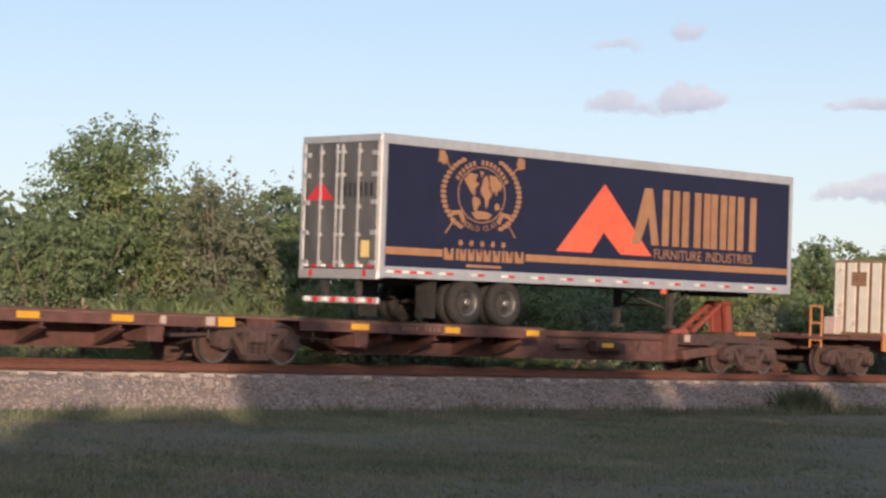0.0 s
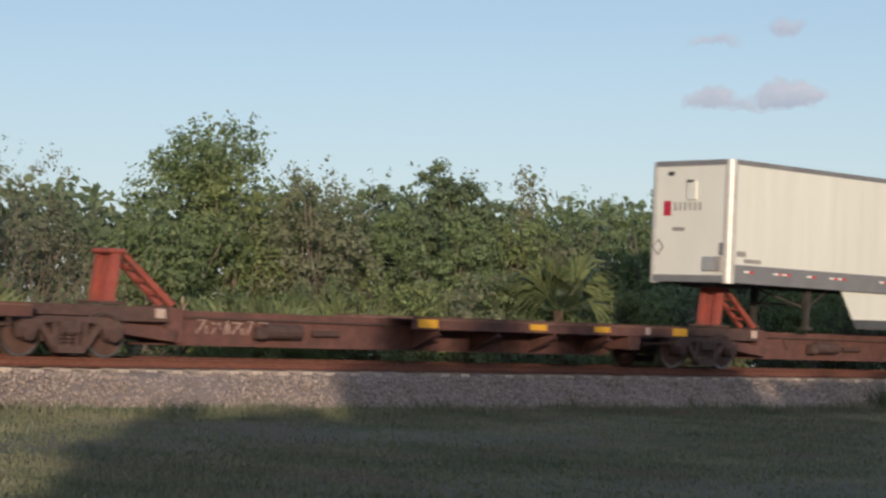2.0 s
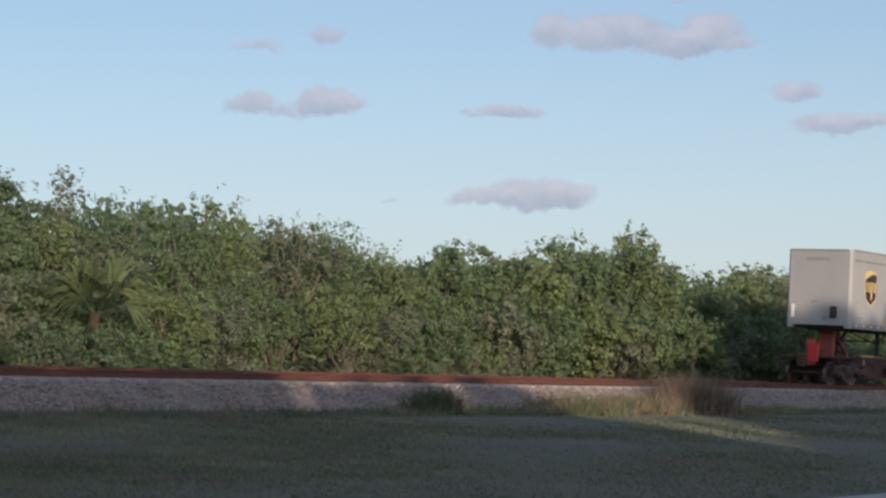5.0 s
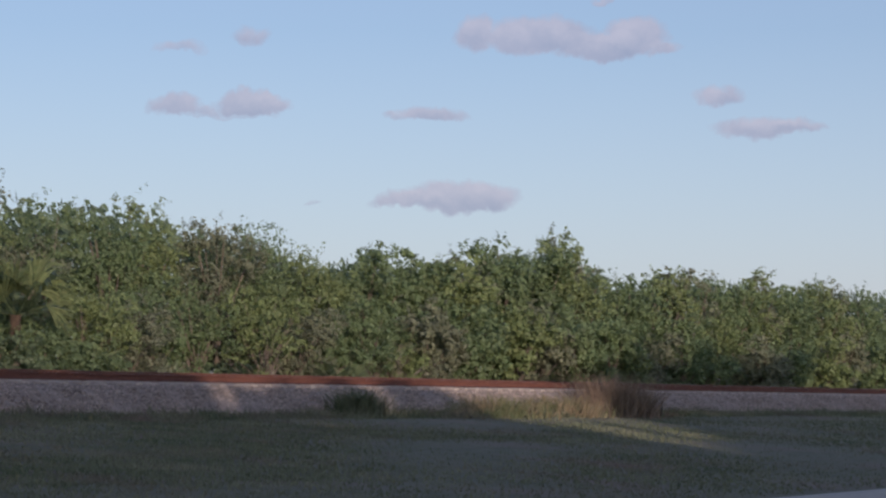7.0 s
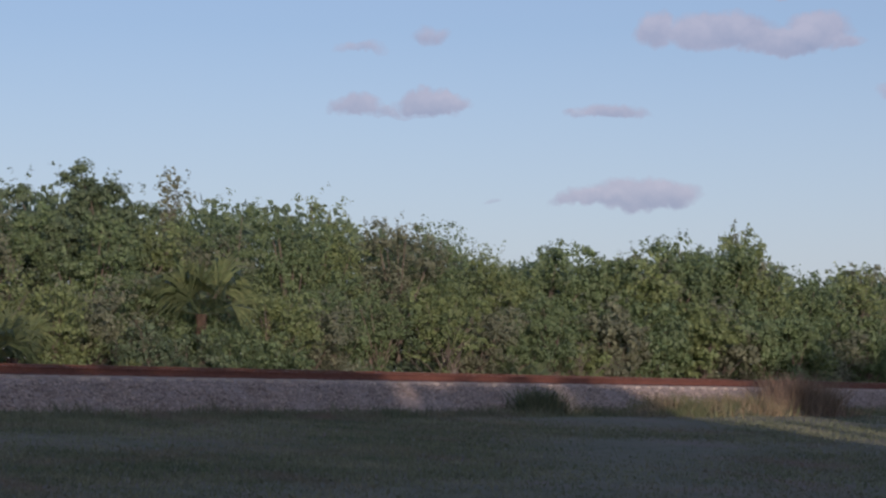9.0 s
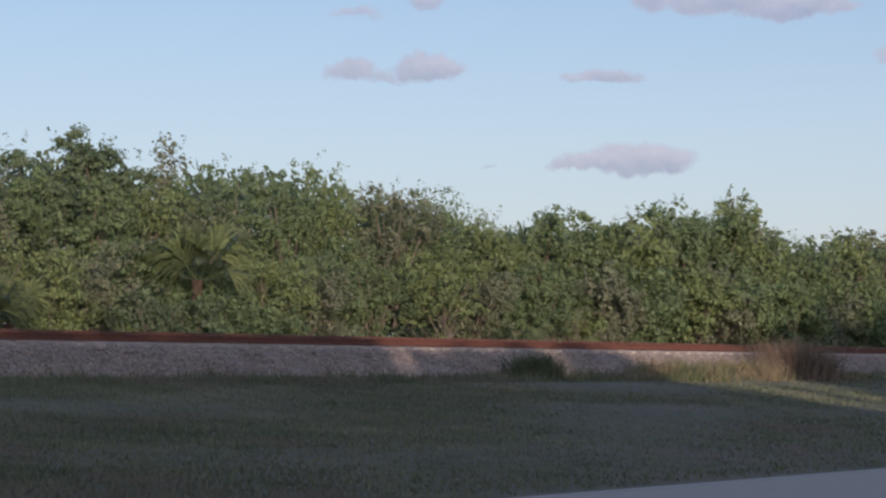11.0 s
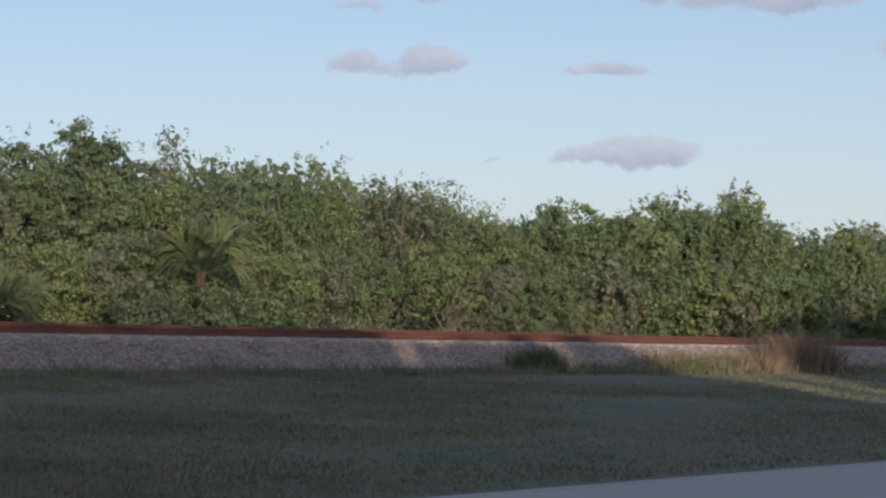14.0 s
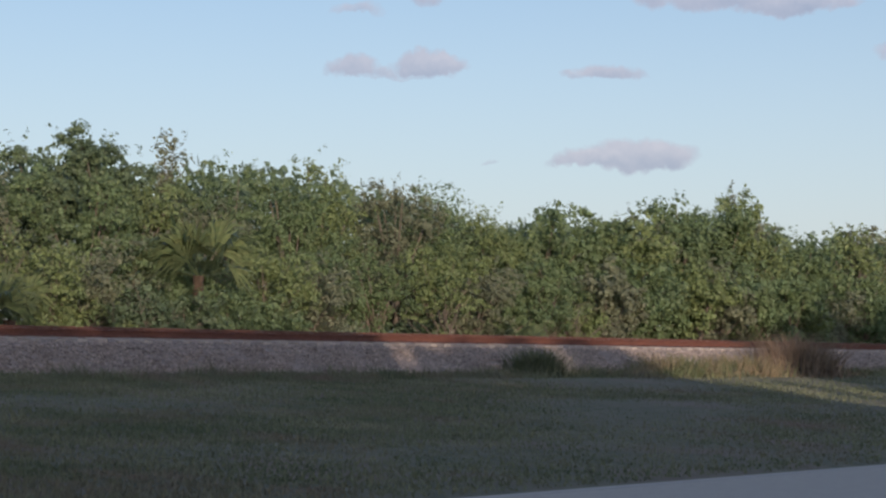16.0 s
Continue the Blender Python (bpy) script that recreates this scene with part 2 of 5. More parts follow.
# ---- building helpers ----
def mesh_of(name, verts, faces, materials, slots=None, smooth=False):
    me = bpy.data.meshes.new(name)
    me.from_pydata(verts, [], faces)
    for m in materials:
        me.materials.append(m)
    if slots is not None:
        me.polygons.foreach_set("material_index", np.asarray(slots, dtype=np.int32))
    if smooth:
        me.polygons.foreach_set("use_smooth", np.ones(len(me.polygons), dtype=bool))
    me.update()
    return me


def part(name, bm, material, parent=None, label="", at=None):
    """Links a bmesh as one mesh object under a thing or a part."""
    me = bpy.data.meshes.new(name)
    bmesh.ops.recalc_face_normals(bm, faces=bm.faces)
    bm.to_mesh(me)
    bm.free()
    for m in material if isinstance(material, (list, tuple)) else [material]:
        me.materials.append(m)
    ob = new(name, me)
    ob.parent = parent
    if at is not None:
        ob.matrix_basis = at
    return tagged(ob, label)


def shared(name, me, parent, at, label=""):
    ob = new(name, me)
    ob.parent, ob.matrix_basis = parent, at
    return tagged(ob, label)


def box(bm, x0, x1, y0, y1, z0, z1, bevel=0.0, slot=0):
    r = bmesh.ops.create_cube(bm, size=1.0)
    vs = r["verts"]
    for v in vs:
        v.co = Vector(((x0 + x1) / 2 + v.co.x * (x1 - x0), (y0 + y1) / 2 + v.co.y * (y1 - y0), (z0 + z1) / 2 + v.co.z * (z1 - z0)))
    fs = {f for v in vs for f in v.link_faces}
    for f in fs:
        f.material_index = slot
    if bevel:
        es = list({e for v in vs for e in v.link_edges})
        bmesh.ops.bevel(bm, geom=es, offset=bevel, segments=1, affect="EDGES", profile=0.5)
    return vs


def boxed(name, dims, material, parent, bevel=0.01, label="", at=None):
    bm = bmesh.new()
    box(bm, *dims, bevel=bevel)
    return part(name, bm, material, parent, label, at)


def rod(bm, p, q, r0, r1=None, sides=8):
    """A tapered rod from p to q."""
    p, q = Vector(p), Vector(q)
    d = q - p
    r = bmesh.ops.create_cone(bm, cap_ends=True, segments=sides, radius1=r0, radius2=r0 if r1 is None else r1, depth=d.length)
    m = Matrix.Translation((p + q) / 2) @ d.to_track_quat("Z", "Y").to_matrix().to_4x4()
    bmesh.ops.transform(bm, matrix=m, verts=r["verts"])
    return r["verts"]


def prism(bm, outline, y0, y1, slot=0):
    """A plate with the outline (x, z) pulled from y0 to y1."""
    a = [bm.verts.new((x, y0, z)) for x, z in outline]
    b = [bm.verts.new((x, y1, z)) for x, z in outline]
    fs = [bm.faces.new(a), bm.faces.new(list(reversed(b)))]
    k = len(a)
    for i in range(k):
        fs.append(bm.faces.new((a[i], b[i], b[(i + 1) % k], a[(i + 1) % k])))
    for f in fs:
        f.material_index = slot
    return fs


def lathe(bm, profile, sides=24, slots=None):
    """Turns (radius, y) points round the y axis."""
    rings = []
    for r, y in profile:
        rings.append([bm.verts.new((r * math.cos(2 * math.pi * k / sides), y, r * math.sin(2 * math.pi * k / sides))) for k in range(sides)])
    for i in range(len(rings) - 1):
        for k in range(sides):
            f = bm.faces.new((rings[i][k], rings[i][(k + 1) % sides], rings[i + 1][(k + 1) % sides], rings[i + 1][k]))
            f.material_index = slots[i] if slots else 0
    return rings


def thing(name, at, label, category, group="", kind=""):
    e = new(name)
    e.empty_display_size = 0.3
    e.matrix_basis = at
    return tagged(e, label, category, group, kind)


TRAIN = []   # (thing, pose at 0 s)


def canted(m):
    """Tips a pose about the near rail, as the track is tipped."""
    hinge = Matrix.Translation((0, TRACK_Y - 0.755, RAIL_Z))
    return hinge @ Matrix.Rotation(radians(CANT), 4, "X") @ hinge.inverted() @ m


def rolls(ob):
    ob.matrix_basis = canted(ob.matrix_basis)
    TRAIN.append((ob, ob.matrix_basis.copy()))
    return ob


def motions():
    """Everything on the train rolls along the track at one speed."""
    for ob, m in TRAIN:
        rows = []
        for t in (0.0, 1 / 30, 0.1, 0.5, 1.0, 2.0, 4.0, 6.0, 9.0, 12.0, 15.0, 15.9, 16 - 1 / 30, 16.0):
            rows.append((t, Matrix.Translation((SPEED * t, 0, 0)) @ m))
        walk(ob, rows)


# ---- ground, road, railway ----
def ground_z(y):
    """Height of the land across the line: road, rising verge, railway bed, woods."""
    prof = ((-2500, 0.6), (-60, 0.5), (-14, 0.25), (5.9, -0.03), (13.7, -0.03), (14.2, 0.05), (22.0, 0.55), (31.0, 1.10), (36.0, 1.31), (60, 1.31), (2500, 1.4))
    return float(np.interp(y, [p[0] for p in prof], [p[1] for p in prof]))


def build_ground():
    xs = [-2500, -700, -250, -120, -70, -40] + list(range(-24, 130, 2)) + [140, 160, 200, 300, 500, 1000, 2500]
    ys = [-2500, -600, -200, -90, -60, -40, -25, -14, -6, 0, 4, 5.9, 6.3, 13.8, 14.1] + [14.5 + i for i in range(17)] + [33, 36, 38, 42, 50, 70, 120, 300, 900, 2500]
    vs, fs = [], []
    for x in xs:
        for y in ys:
            z = ground_z(y)
            if y > 14 and y < 31:
                z += 0.07 * noise.noise(Vector((x * 0.13, y * 0.22, 0.0))) * min(1, (y - 14) / 2, (31 - y) / 2)
            vs.append((x, y, z))
    k = len(ys)
    for i in range(len(xs) - 1):
        for j in range(k - 1):
            fs.append((i * k + j, (i + 1) * k + j, (i + 1) * k + j + 1, i * k + j + 1))
    g = new("ground", mesh_of("ground", vs, fs, [M_GRASS_GROUND], smooth=True))
    tagged(g, "mown grassy land rising from the road to the railway", "ground", kind="structure")
    bm = bmesh.new()
    box(bm, -2400, 2400, 6.2, 13.7, -0.2, 0.0)
    tagged(part("road", bm, M_ASPHALT), "grey asphalt country road beside the grass verge", "road", kind="structure")
    bm = bmesh.new()
    box(bm, -2400, 2400, 13.42, 13.54, -0.05, 0.004)
    tagged(part("road_edge_line", bm, M_EDGE_PAINT), "worn white painted edge line on the road", "road marking", kind="structure")


TIE_TOP = RAIL_Z - 0.185


def build_track():
    # bed of crushed stone: shoulders and crown
    prof = [(30.75, 1.0), (31.05, 1.18), (31.95, TIE_TOP - 0.2), (32.35, TIE_TOP - 0.12), (32.75, TIE_TOP - 0.05), (33.7, TIE_TOP - 0.03), (34.4, TIE_TOP + 0.01), (35.0, TIE_TOP + 0.03), (35.3, TIE_TOP - 0.05), (36.3, 1.25)]
    xs = [-900, -300, -100, -30] + [-10 + 0.4 * i for i in range(340)] + [140, 200, 400, 900, 2400]
    vs, fs = [], []
    for x in xs:
        for j, (y, z) in enumerate(prof):
            e = 0.04 * noise.noise(Vector((x * 0.3, y, 5))) + 0.035 * noise.noise(Vector((x * 1.3, y * 2, 3))) + 0.02 * noise.noise(Vector((x * 4, y * 5, 9)))
            vs.append((x, y + (0.25 * noise.noise(Vector((x * 0.35, 0, 7))) if j == 0 else 0), z + (e if 0 < j < 9 else 0)))
    k = len(prof)
    for i in range(len(xs) - 1):
        for j in range(k - 1):
            fs.append((i * k + j, (i + 1) * k + j, (i + 1) * k + j + 1, i * k + j + 1))
    bed = new("ballast_bed", mesh_of("ballast_bed", vs, fs, [M_BALLAST], smooth=True))
    tagged(bed, "grey-pink crushed stone railway bed", "ballast", kind="structure")
    # loose stones on the near shoulder
    rng = np.random.default_rng(3)
    n = 34000
    x = 6 + 96 * rng.random(n) ** 1.25
    y = 30.85 + 1.6 * rng.random(n)
    z = np.interp(y, [p[0] for p in prof], [p[1] for p in prof]) + 0.01
    octa = np.array([(1, 0, 0), (-1, 0, 0), (0, 1, 0), (0, -1, 0), (0, 0, 1), (0, 0, -1)], float)
    tri = np.array([(0, 2, 4), (2, 1, 4), (1, 3, 4), (3, 0, 4), (2, 0, 5), (1, 2, 5), (3, 1, 5), (0, 3, 5)])
    v = octa[None] * rng.uniform(0.6, 1.3, (n, 6, 1)) * rng.uniform(0.018, 0.055, (n, 1, 1))
    a = rng.random(n) * 6.283
    ca, sa = np.cos(a)[:, None], np.sin(a)[:, None]
    v = np.stack([v[..., 0] * ca - v[..., 1] * sa, v[..., 0] * sa + v[..., 1] * ca, v[..., 2] * 0.8 + v[..., 0] * 0.3], -1) + np.stack([x, y, z], -1)[:, None]
    f = (tri[None] + (np.arange(n) * 6)[:, None, None]).reshape(-1, 3)
    st = new("ballast_stones", polys_mesh("ballast_stones", v.reshape(-1, 3), f, M_STONE))
    tagged(st, "loose pinkish-grey ballast stones on the shoulder", "gravel", kind="stuff")
    # rails
    track = thing("railway_track", canted(pose(0, TRACK_Y, 0)), "rusty steel rails on pale concrete ties", "railway track", kind="structure")
    h = 0.172
    sec = [(-0.07, 0), (0.07, 0), (0.07, 0.012), (0.012, 0.03), (0.01, 0.125), (0.036, 0.135), (0.036, 0.16), (0.026, h), (-0.026, h), (-0.036, 0.16), (-0.036, 0.135), (-0.01, 0.125), (-0.012, 0.03), (-0.07, 0.012)]
    for side in (-0.755, 0.755):
        bm = bmesh.new()
        a = [bm.verts.new((-900, y, z)) for y, z in sec]
        b = [bm.verts.new((2400, y, z)) for y, z in sec]
        for i in range(len(sec)):
            q = bm.faces.new((a[i], b[i], b[(i + 1) % len(sec)], a[(i + 1) % len(sec)]))
            q.material_index = 1 if i == 7 else 0
        part("rail", bm, [M_RAIL, M_RAIL_TOP], track, "brown rusted steel rail with a worn head", pose(0, side, RAIL_Z - h))
    # ties
    bm = bmesh.new()
    prism(bm, [(-0.14, -0.2), (0.14, -0.2), (0.125, -0.015), (0.11, 0.0), (-0.11, 0.0), (-0.125, -0.015)], -1.3, 1.3)
    bmesh.ops.recalc_face_normals(bm, faces=bm.faces)
    tie = bpy.data.meshes.new("tie")
    bm.to_mesh(tie)
    bm.free()
    tie.materials.append(M_TIE)
    for i in range(250):
        x = 2.0 + 0.61 * i + random.uniform(-0.02, 0.02)
        shared("tie", tie, track, pose(x, random.uniform(-0.03, 0.03), TIE_TOP + random.uniform(-0.012, 0.008), random.uniform(-0.4, 0.4), 0, random.uniform(-0.8, 0.8)))
    # clips at the near rail of the ties that are passed nearest
    bm = bmesh.new()
    rod(bm, (-0.05, -0.02, 0.03), (0.05, -0.02, 0.03), 0.012, sides=5)
    rod(bm, (-0.05, 0.03, 0.035), (-0.05, -0.05, 0.02), 0.012, sides=5)
    rod(bm, (0.05, 0.03, 0.035), (0.05, -0.05, 0.02), 0.012, sides=5)
    clip = bpy.data.meshes.new("rail_clip")
    bm.to_mesh(clip)
    bm.free()
    clip.materials.append(M_RAIL)
    for i in range(110):
        shared("rail_clip", clip, track, pose(2.0 + 0.61 * (i + 12), -0.85, TIE_TOP))


def polys_mesh(name, verts, faces, material, slots=None):
    """A mesh from arrays of corners and of equal-sided faces."""
    me = bpy.data.meshes.new(name)
    verts, faces = np.ascontiguousarray(verts, dtype=np.float32), np.ascontiguousarray(faces, dtype=np.int32)
    n, k = faces.shape
    me.vertices.add(len(verts))
    me.vertices.foreach_set("co", verts.ravel())
    me.loops.add(n * k)
    me.loops.foreach_set("vertex_index", faces.ravel())
    me.polygons.add(n)
    me.polygons.foreach_set("loop_start", np.arange(0, n * k, k, dtype=np.int32))
    for m in material if isinstance(material, (list, tuple)) else [material]:
        me.materials.append(m)
    if slots is not None:
        me.polygons.foreach_set("material_index", np.asarray(slots, dtype=np.int32))
    me.update(calc_edges=True)
    return me


build_ground()
build_track()

# ---- the train ----
def wheel_mesh():
    """Steel rail wheel, axle along y, tread at the origin."""
    bm = bmesh.new()
    prof = [(0.06, -0.09), (0.11, -0.085), (0.13, -0.04), (0.34, -0.02), (0.375, -0.055), (0.418, -0.06), (0.42, 0.04), (0.445, 0.05), (0.445, 0.075), (0.37, 0.08), (0.34, 0.03), (0.13, 0.02), (0.1, 0.05), (0.06, 0.05)]
    lathe(bm, prof, 24, [0, 0, 0, 0, 1, 1, 0, 0, 0, 0, 0, 0, 0])
    bmesh.ops.recalc_face_normals(bm, faces=bm.faces)
    me = bpy.data.meshes.new("wheel")
    bm.to_mesh(me)
    bm.free()
    me.materials.append(M_WHEEL)
    me.materials.append(M_TREAD)
    return me


WHEEL = wheel_mesh()


def truck(u):
    """A two-axle freight truck centred at u along the train."""
    t = thing("rail_truck", pose(u, TRACK_Y, RAIL_Z), "grimy brown two-axle freight truck on the rails", "rail truck", "trucks under the train")
    for s in (-1, 1):
        bm = bmesh.new()
        y0, y1 = s * 0.93, s * 1.08
        # arched side frame with window openings left between its bars
        prism(bm, [(-1.12, 0.58), (-0.98, 0.68), (-0.5, 0.76), (0.5, 0.76), (0.98, 0.68), (1.12, 0.58), (1.1, 0.36), (0.74, 0.36), (0.66, 0.6), (0.42, 0.64), (-0.42, 0.64), (-0.66, 0.6), (-0.74, 0.36), (-1.1, 0.36)], y0, y1)
        prism(bm, [(-0.68, 0.58), (-0.56, 0.62), (-0.22, 0.2), (-0.3, 0.1)], y0, y1)
        prism(bm, [(0.68, 0.58), (0.56, 0.62), (0.22, 0.2), (0.3, 0.1)], y0, y1)
        prism(bm, [(-0.34, 0.22), (0.34, 0.22), (0.28, 0.09), (-0.28, 0.09)], s * 0.88, s * 1.12)
        for x in (-0.31, 0.31):
            box(bm, x - 0.05, x + 0.05, y0 - 0.005, y1 + 0.005, 0.18, 0.68)
        part("side_frame", bm, M_TRUCK, t)
        for x in (-0.17, 0.0, 0.17):
            bm = bmesh.new()
            for k in range(5):
                rod(bm, (x, s * 1.0, 0.22 + 0.065 * k), (x, s * 1.0, 0.265 + 0.065 * k), 0.07, sides=10)
            part("spring", bm, M_TRUCK, t)
        for x in (-0.89, 0.89):
            bm = bmesh.new()
            rod(bm, (x, s * 0.9, 0.42), (x, s * 1.16, 0.42), 0.13, 0.12, 14)
            rod(bm, (x, s * 1.16, 0.42), (x, s * 1.19, 0.42), 0.08, 0.07, 10)
            part("bearing_cap", bm, M_TRUCK, t)
            shared("wheel", WHEEL, t, pose(x, s * 0.755, 0.42, 0, 0, 0 if s < 0 else 180))
    for x in (-0.89, 0.89):
        bm = bmesh.new()
        rod(bm, (x, -0.9, 0.42), (x, 0.9, 0.42), 0.075, sides=12)
        part("axle", bm, M_TRUCK, t)
    bm = bmesh.new()
    box(bm, -0.22, 0.22, -1.12, 1.12, 0.44, 0.68, 0.03)
    part("bolster", bm, M_TRUCK, t)
    bm = bmesh.new()
    for s in (-1, 1):
        rod(bm, (s * 0.42, -0.8, 0.34), (s * 0.42, 0.8, 0.34), 0.05, sides=6)
    part("brake_beam", bm, M_TRUCK, t)
    return rolls(t)


def reflector(parent, x, y, z, w, h, material=None, label="yellow reflective plate"):
    boxed("reflector", (x - w / 2, x + w / 2, y - 0.006, y + 0.006, z - h / 2, z + h / 2), material or M_YELLOW, parent, 0.0, label)


def hitch(parent, x, up, lean=1):
    """Folding trailer hitch: twin upright plates and a slanting strut."""
    h = up
    bm = bmesh.new()
    for s in (-0.24, 0.24):
        prism(bm, [(x - 0.14 * lean, 1.0), (x + 0.08 * lean, 1.0), (x + 0.2 * lean, h - 0.08), (x + 0.0 * lean, h - 0.08)], s - 0.06, s + 0.06)
    prism(bm, [(x - 0.02 * lean, 1.0), (x + 0.02 * lean, 1.0), (x + 0.12 * lean, h - 0.1), (x + 0.08 * lean, h - 0.1)], -0.2, 0.2)
    part("hitch_upright", bm, M_HITCH, parent, "weathered red hitch upright")
    boxed("hitch_head", (x - 0.08, x + 0.3, -0.34, 0.34, h - 0.09, h + 0.01), M_HITCH, parent, 0.03, "weathered red hitch head")
    boxed("hitch_foot", (x - 0.3, x + 0.3, -0.4, 0.4, 1.0, 1.06), M_TRUCK, parent, 0.01)
    for s in (-0.2, 0.2):
        bm = bmesh.new()
        prism(bm, [(x + 0.22 * lean, h - 0.07), (x + 0.34 * lean, h - 0.05), (x + 1.52 * lean, 1.05), (x + 1.38 * lean, 1.0)], s - 0.045, s + 0.045)
        part("hitch_strut", bm, M_HITCH, parent, "weathered red slanting strut")
    for k in (0.25, 0.5, 0.75):
        xm, zm = x + lean * (0.28 + 1.15 * k), h - 0.1 - (h - 1.1) * k
        boxed("strut_rung", (xm - 0.03, xm + 0.03, -0.155, 0.155, zm - 0.03, zm + 0.03), M_HITCH, parent, 0.0)


def spine_unit(u, length, flip=False, hitch_up=2.0, hitch_x=0.35, plates=(), extra=None):
    """One platform of the articulated car, between two trucks; the hitch is at its local start, runways at the other half."""
    at = pose(u + length, TRACK_Y, RAIL_Z, 0, 0, 180) if flip else pose(u, TRACK_Y, RAIL_Z)
    near = 1 if flip else -1
    t = thing("spine_car_unit", at, "rust-brown skeleton trailer flatcar unit with wheel runways", "flatcar", "units of the articulated flatcar")
    L = length
    bm = bmesh.new()
    # deep middle girder, shallow over the trucks
    prism(bm, [(-0.75, 0.74), (-0.75, 0.97), (1.6, 0.97), (2.3, 0.93), (L - 0.9, 0.93), (L - 0.9, 0.74), (L - 1.5, 0.72), (L - 2.8, 0.3), (L - 3.0, 0.26), (2.6, 0.26), (2.3, 0.33), (1.25, 0.68)], -0.42, 0.42)
    part("center_sill", bm, M_RUST, t)
    bm = bmesh.new()
    box(bm, 1.9, L - 2.6, -0.5, 0.5, 0.26, 0.29)
    part("bottom_flange", bm, M_RUST, t)
    bm = bmesh.new()
    prism(bm, [(-0.75, 0.78), (0.5, 0.78), (1.2, 0.7), (2.35, 0.7), (2.35, 0.98), (-0.75, 0.98)], -0.72, 0.72)
    part("end_casting", bm, M_TRUCK, t)
    bm = bmesh.new()
    prism(bm, [(2.38, 0.33), (2.38, 1.0), (2.75, 0.95), (2.75, 0.3)], -0.62, 0.62)
    part("cross_bearer", bm, M_RUST, t)
    bm = bmesh.new()
    prism(bm, [(0.9, 0.5), (2.4, 0.33), (2.5, 0.55), (1.3, 0.66)], -0.85, 0.85)
    part("knee_brace", bm, M_RUST, t)
    # pipes and brake gear along the girder
    bm = bmesh.new()
    for s in (-1, 1):
        rod(bm, (2.5, s * 0.46, 0.8), (L * 0.5, s * 0.46, 0.78), 0.025, sides=6)
        rod(bm, (3.6, s * 0.46, 0.8), (3.75, s * 0.47, 0.5), 0.02, sides=6)
    part("brake_pipe", bm, M_TRUCK, t)
    bm = bmesh.new()
    rod(bm, (4.7, near * 0.6, 0.58), (5.6, near * 0.6, 0.58), 0.15, sides=12)
    box(bm, 4.5, 4.72, near * 0.6 - 0.12, near * 0.6 + 0.12, 0.42, 0.66, 0.02)
    box(bm, 6.0, 6.7, near * 0.5 - 0.06, near * 0.5 + 0.06, 0.5, 0.62, 0.02)
    part("air_reservoir", bm, M_TRUCK, t)
    # wheel runways on the far half
    x0, x1 = 8.0, L - 0.95
    for s in (-1, 1):
        ya, yb = sorted((s * 0.44, s * 1.3))
        bm = bmesh.new()
        box(bm, x0, x1, ya, yb, 0.925, 0.955)
        part("runway", bm, M_RUST_TOP, t, "scuffed steel wheel runway")
        bm = bmesh.new()
        ya, yb = sorted((s * 1.26, s * 1.3))
        box(bm, x0, x1, ya, yb, 0.73, 0.922)
        ya, yb = sorted((s * 1.24, s * 1.335))
        box(bm, x0, x1, ya, yb, 0.958, 0.985)
        part("edge_beam", bm, [M_RUST], t)
        n = 4
        for k in range(n):
            x = x0 + 0.75 + k * (x1 - x0 - 3.3) / (n - 1)
            # outrigger: upright gusset from the girder to the edge beam, with a flange along its lower edge
            bm = bmesh.new()
            o = [(s * 1.25, 0.90), (s * 1.25, 0.64), (s * 0.43, 0.30), (s * 0.43, 0.90)]
            a = [bm.verts.new((x - 0.02, y, z)) for y, z in o]
            b = [bm.verts.new((x + 0.02, y, z)) for y, z in o]
            bm.faces.new(a)
            bm.faces.new(list(reversed(b)))
            for i in range(4):
                bm.faces.new((a[i], b[i], b[(i + 1) % 4], a[(i + 1) % 4]))
            a = [bm.verts.new((x + dx, y, z)) for dx, y, z in ((-0.09, s * 1.25, 0.64), (0.09, s * 1.25, 0.64), (0.09, s * 0.43, 0.30), (-0.09, s * 0.43, 0.30))]
            b = [bm.verts.new((v.co.x, v.co.y, v.co.z - 0.025)) for v in a]
            bm.faces.new(a)
            bm.faces.new(list(reversed(b)))
            for i in range(4):
                bm.faces.new((a[i], b[i], b[(i + 1) % 4], a[(i + 1) % 4]))
            part("outrigger", bm, M_RUST, t)
        bm = bmesh.new()
        ya, yb = sorted((s * 0.5, s * 1.25))
        prism(bm, [(x1 - 1.95, 0.92), (x1 - 1.5, 0.92), (x1 - 1.55, 0.42), (x1 - 1.9, 0.42)], ya, yb)
        part("end_bracket", bm, M_RUST, t)
        bm = bmesh.new()
        rod(bm, (x1 - 0.4, s * 1.2, 0.7), (x1 - 0.4, s * 1.2, 0.5), 0.025, sides=6)
        rod(bm, (x1 - 1.1, s * 0.9, 0.55), (x1 + 0.1, s * 0.9, 0.6), 0.04, sides=6)
        part("step_rail", bm, M_TRUCK, t)
    for x, w, h, kind in plates:
        reflector(t, x, near * 1.312, 0.85 if x > 8 else 0.84, w, h, M_PALE if kind == "p" else M_YELLOW, "pale scuffed plate" if kind == "p" else "yellow reflective plate")
    for x in (2.15,):
        reflector(t, x, near * 0.735, 0.86, 0.22, 0.18, M_PALE, "pale scuffed plate")
    hitch(t, hitch_x, hitch_up)
    if extra:
        extra(t, L)
    return rolls(t)


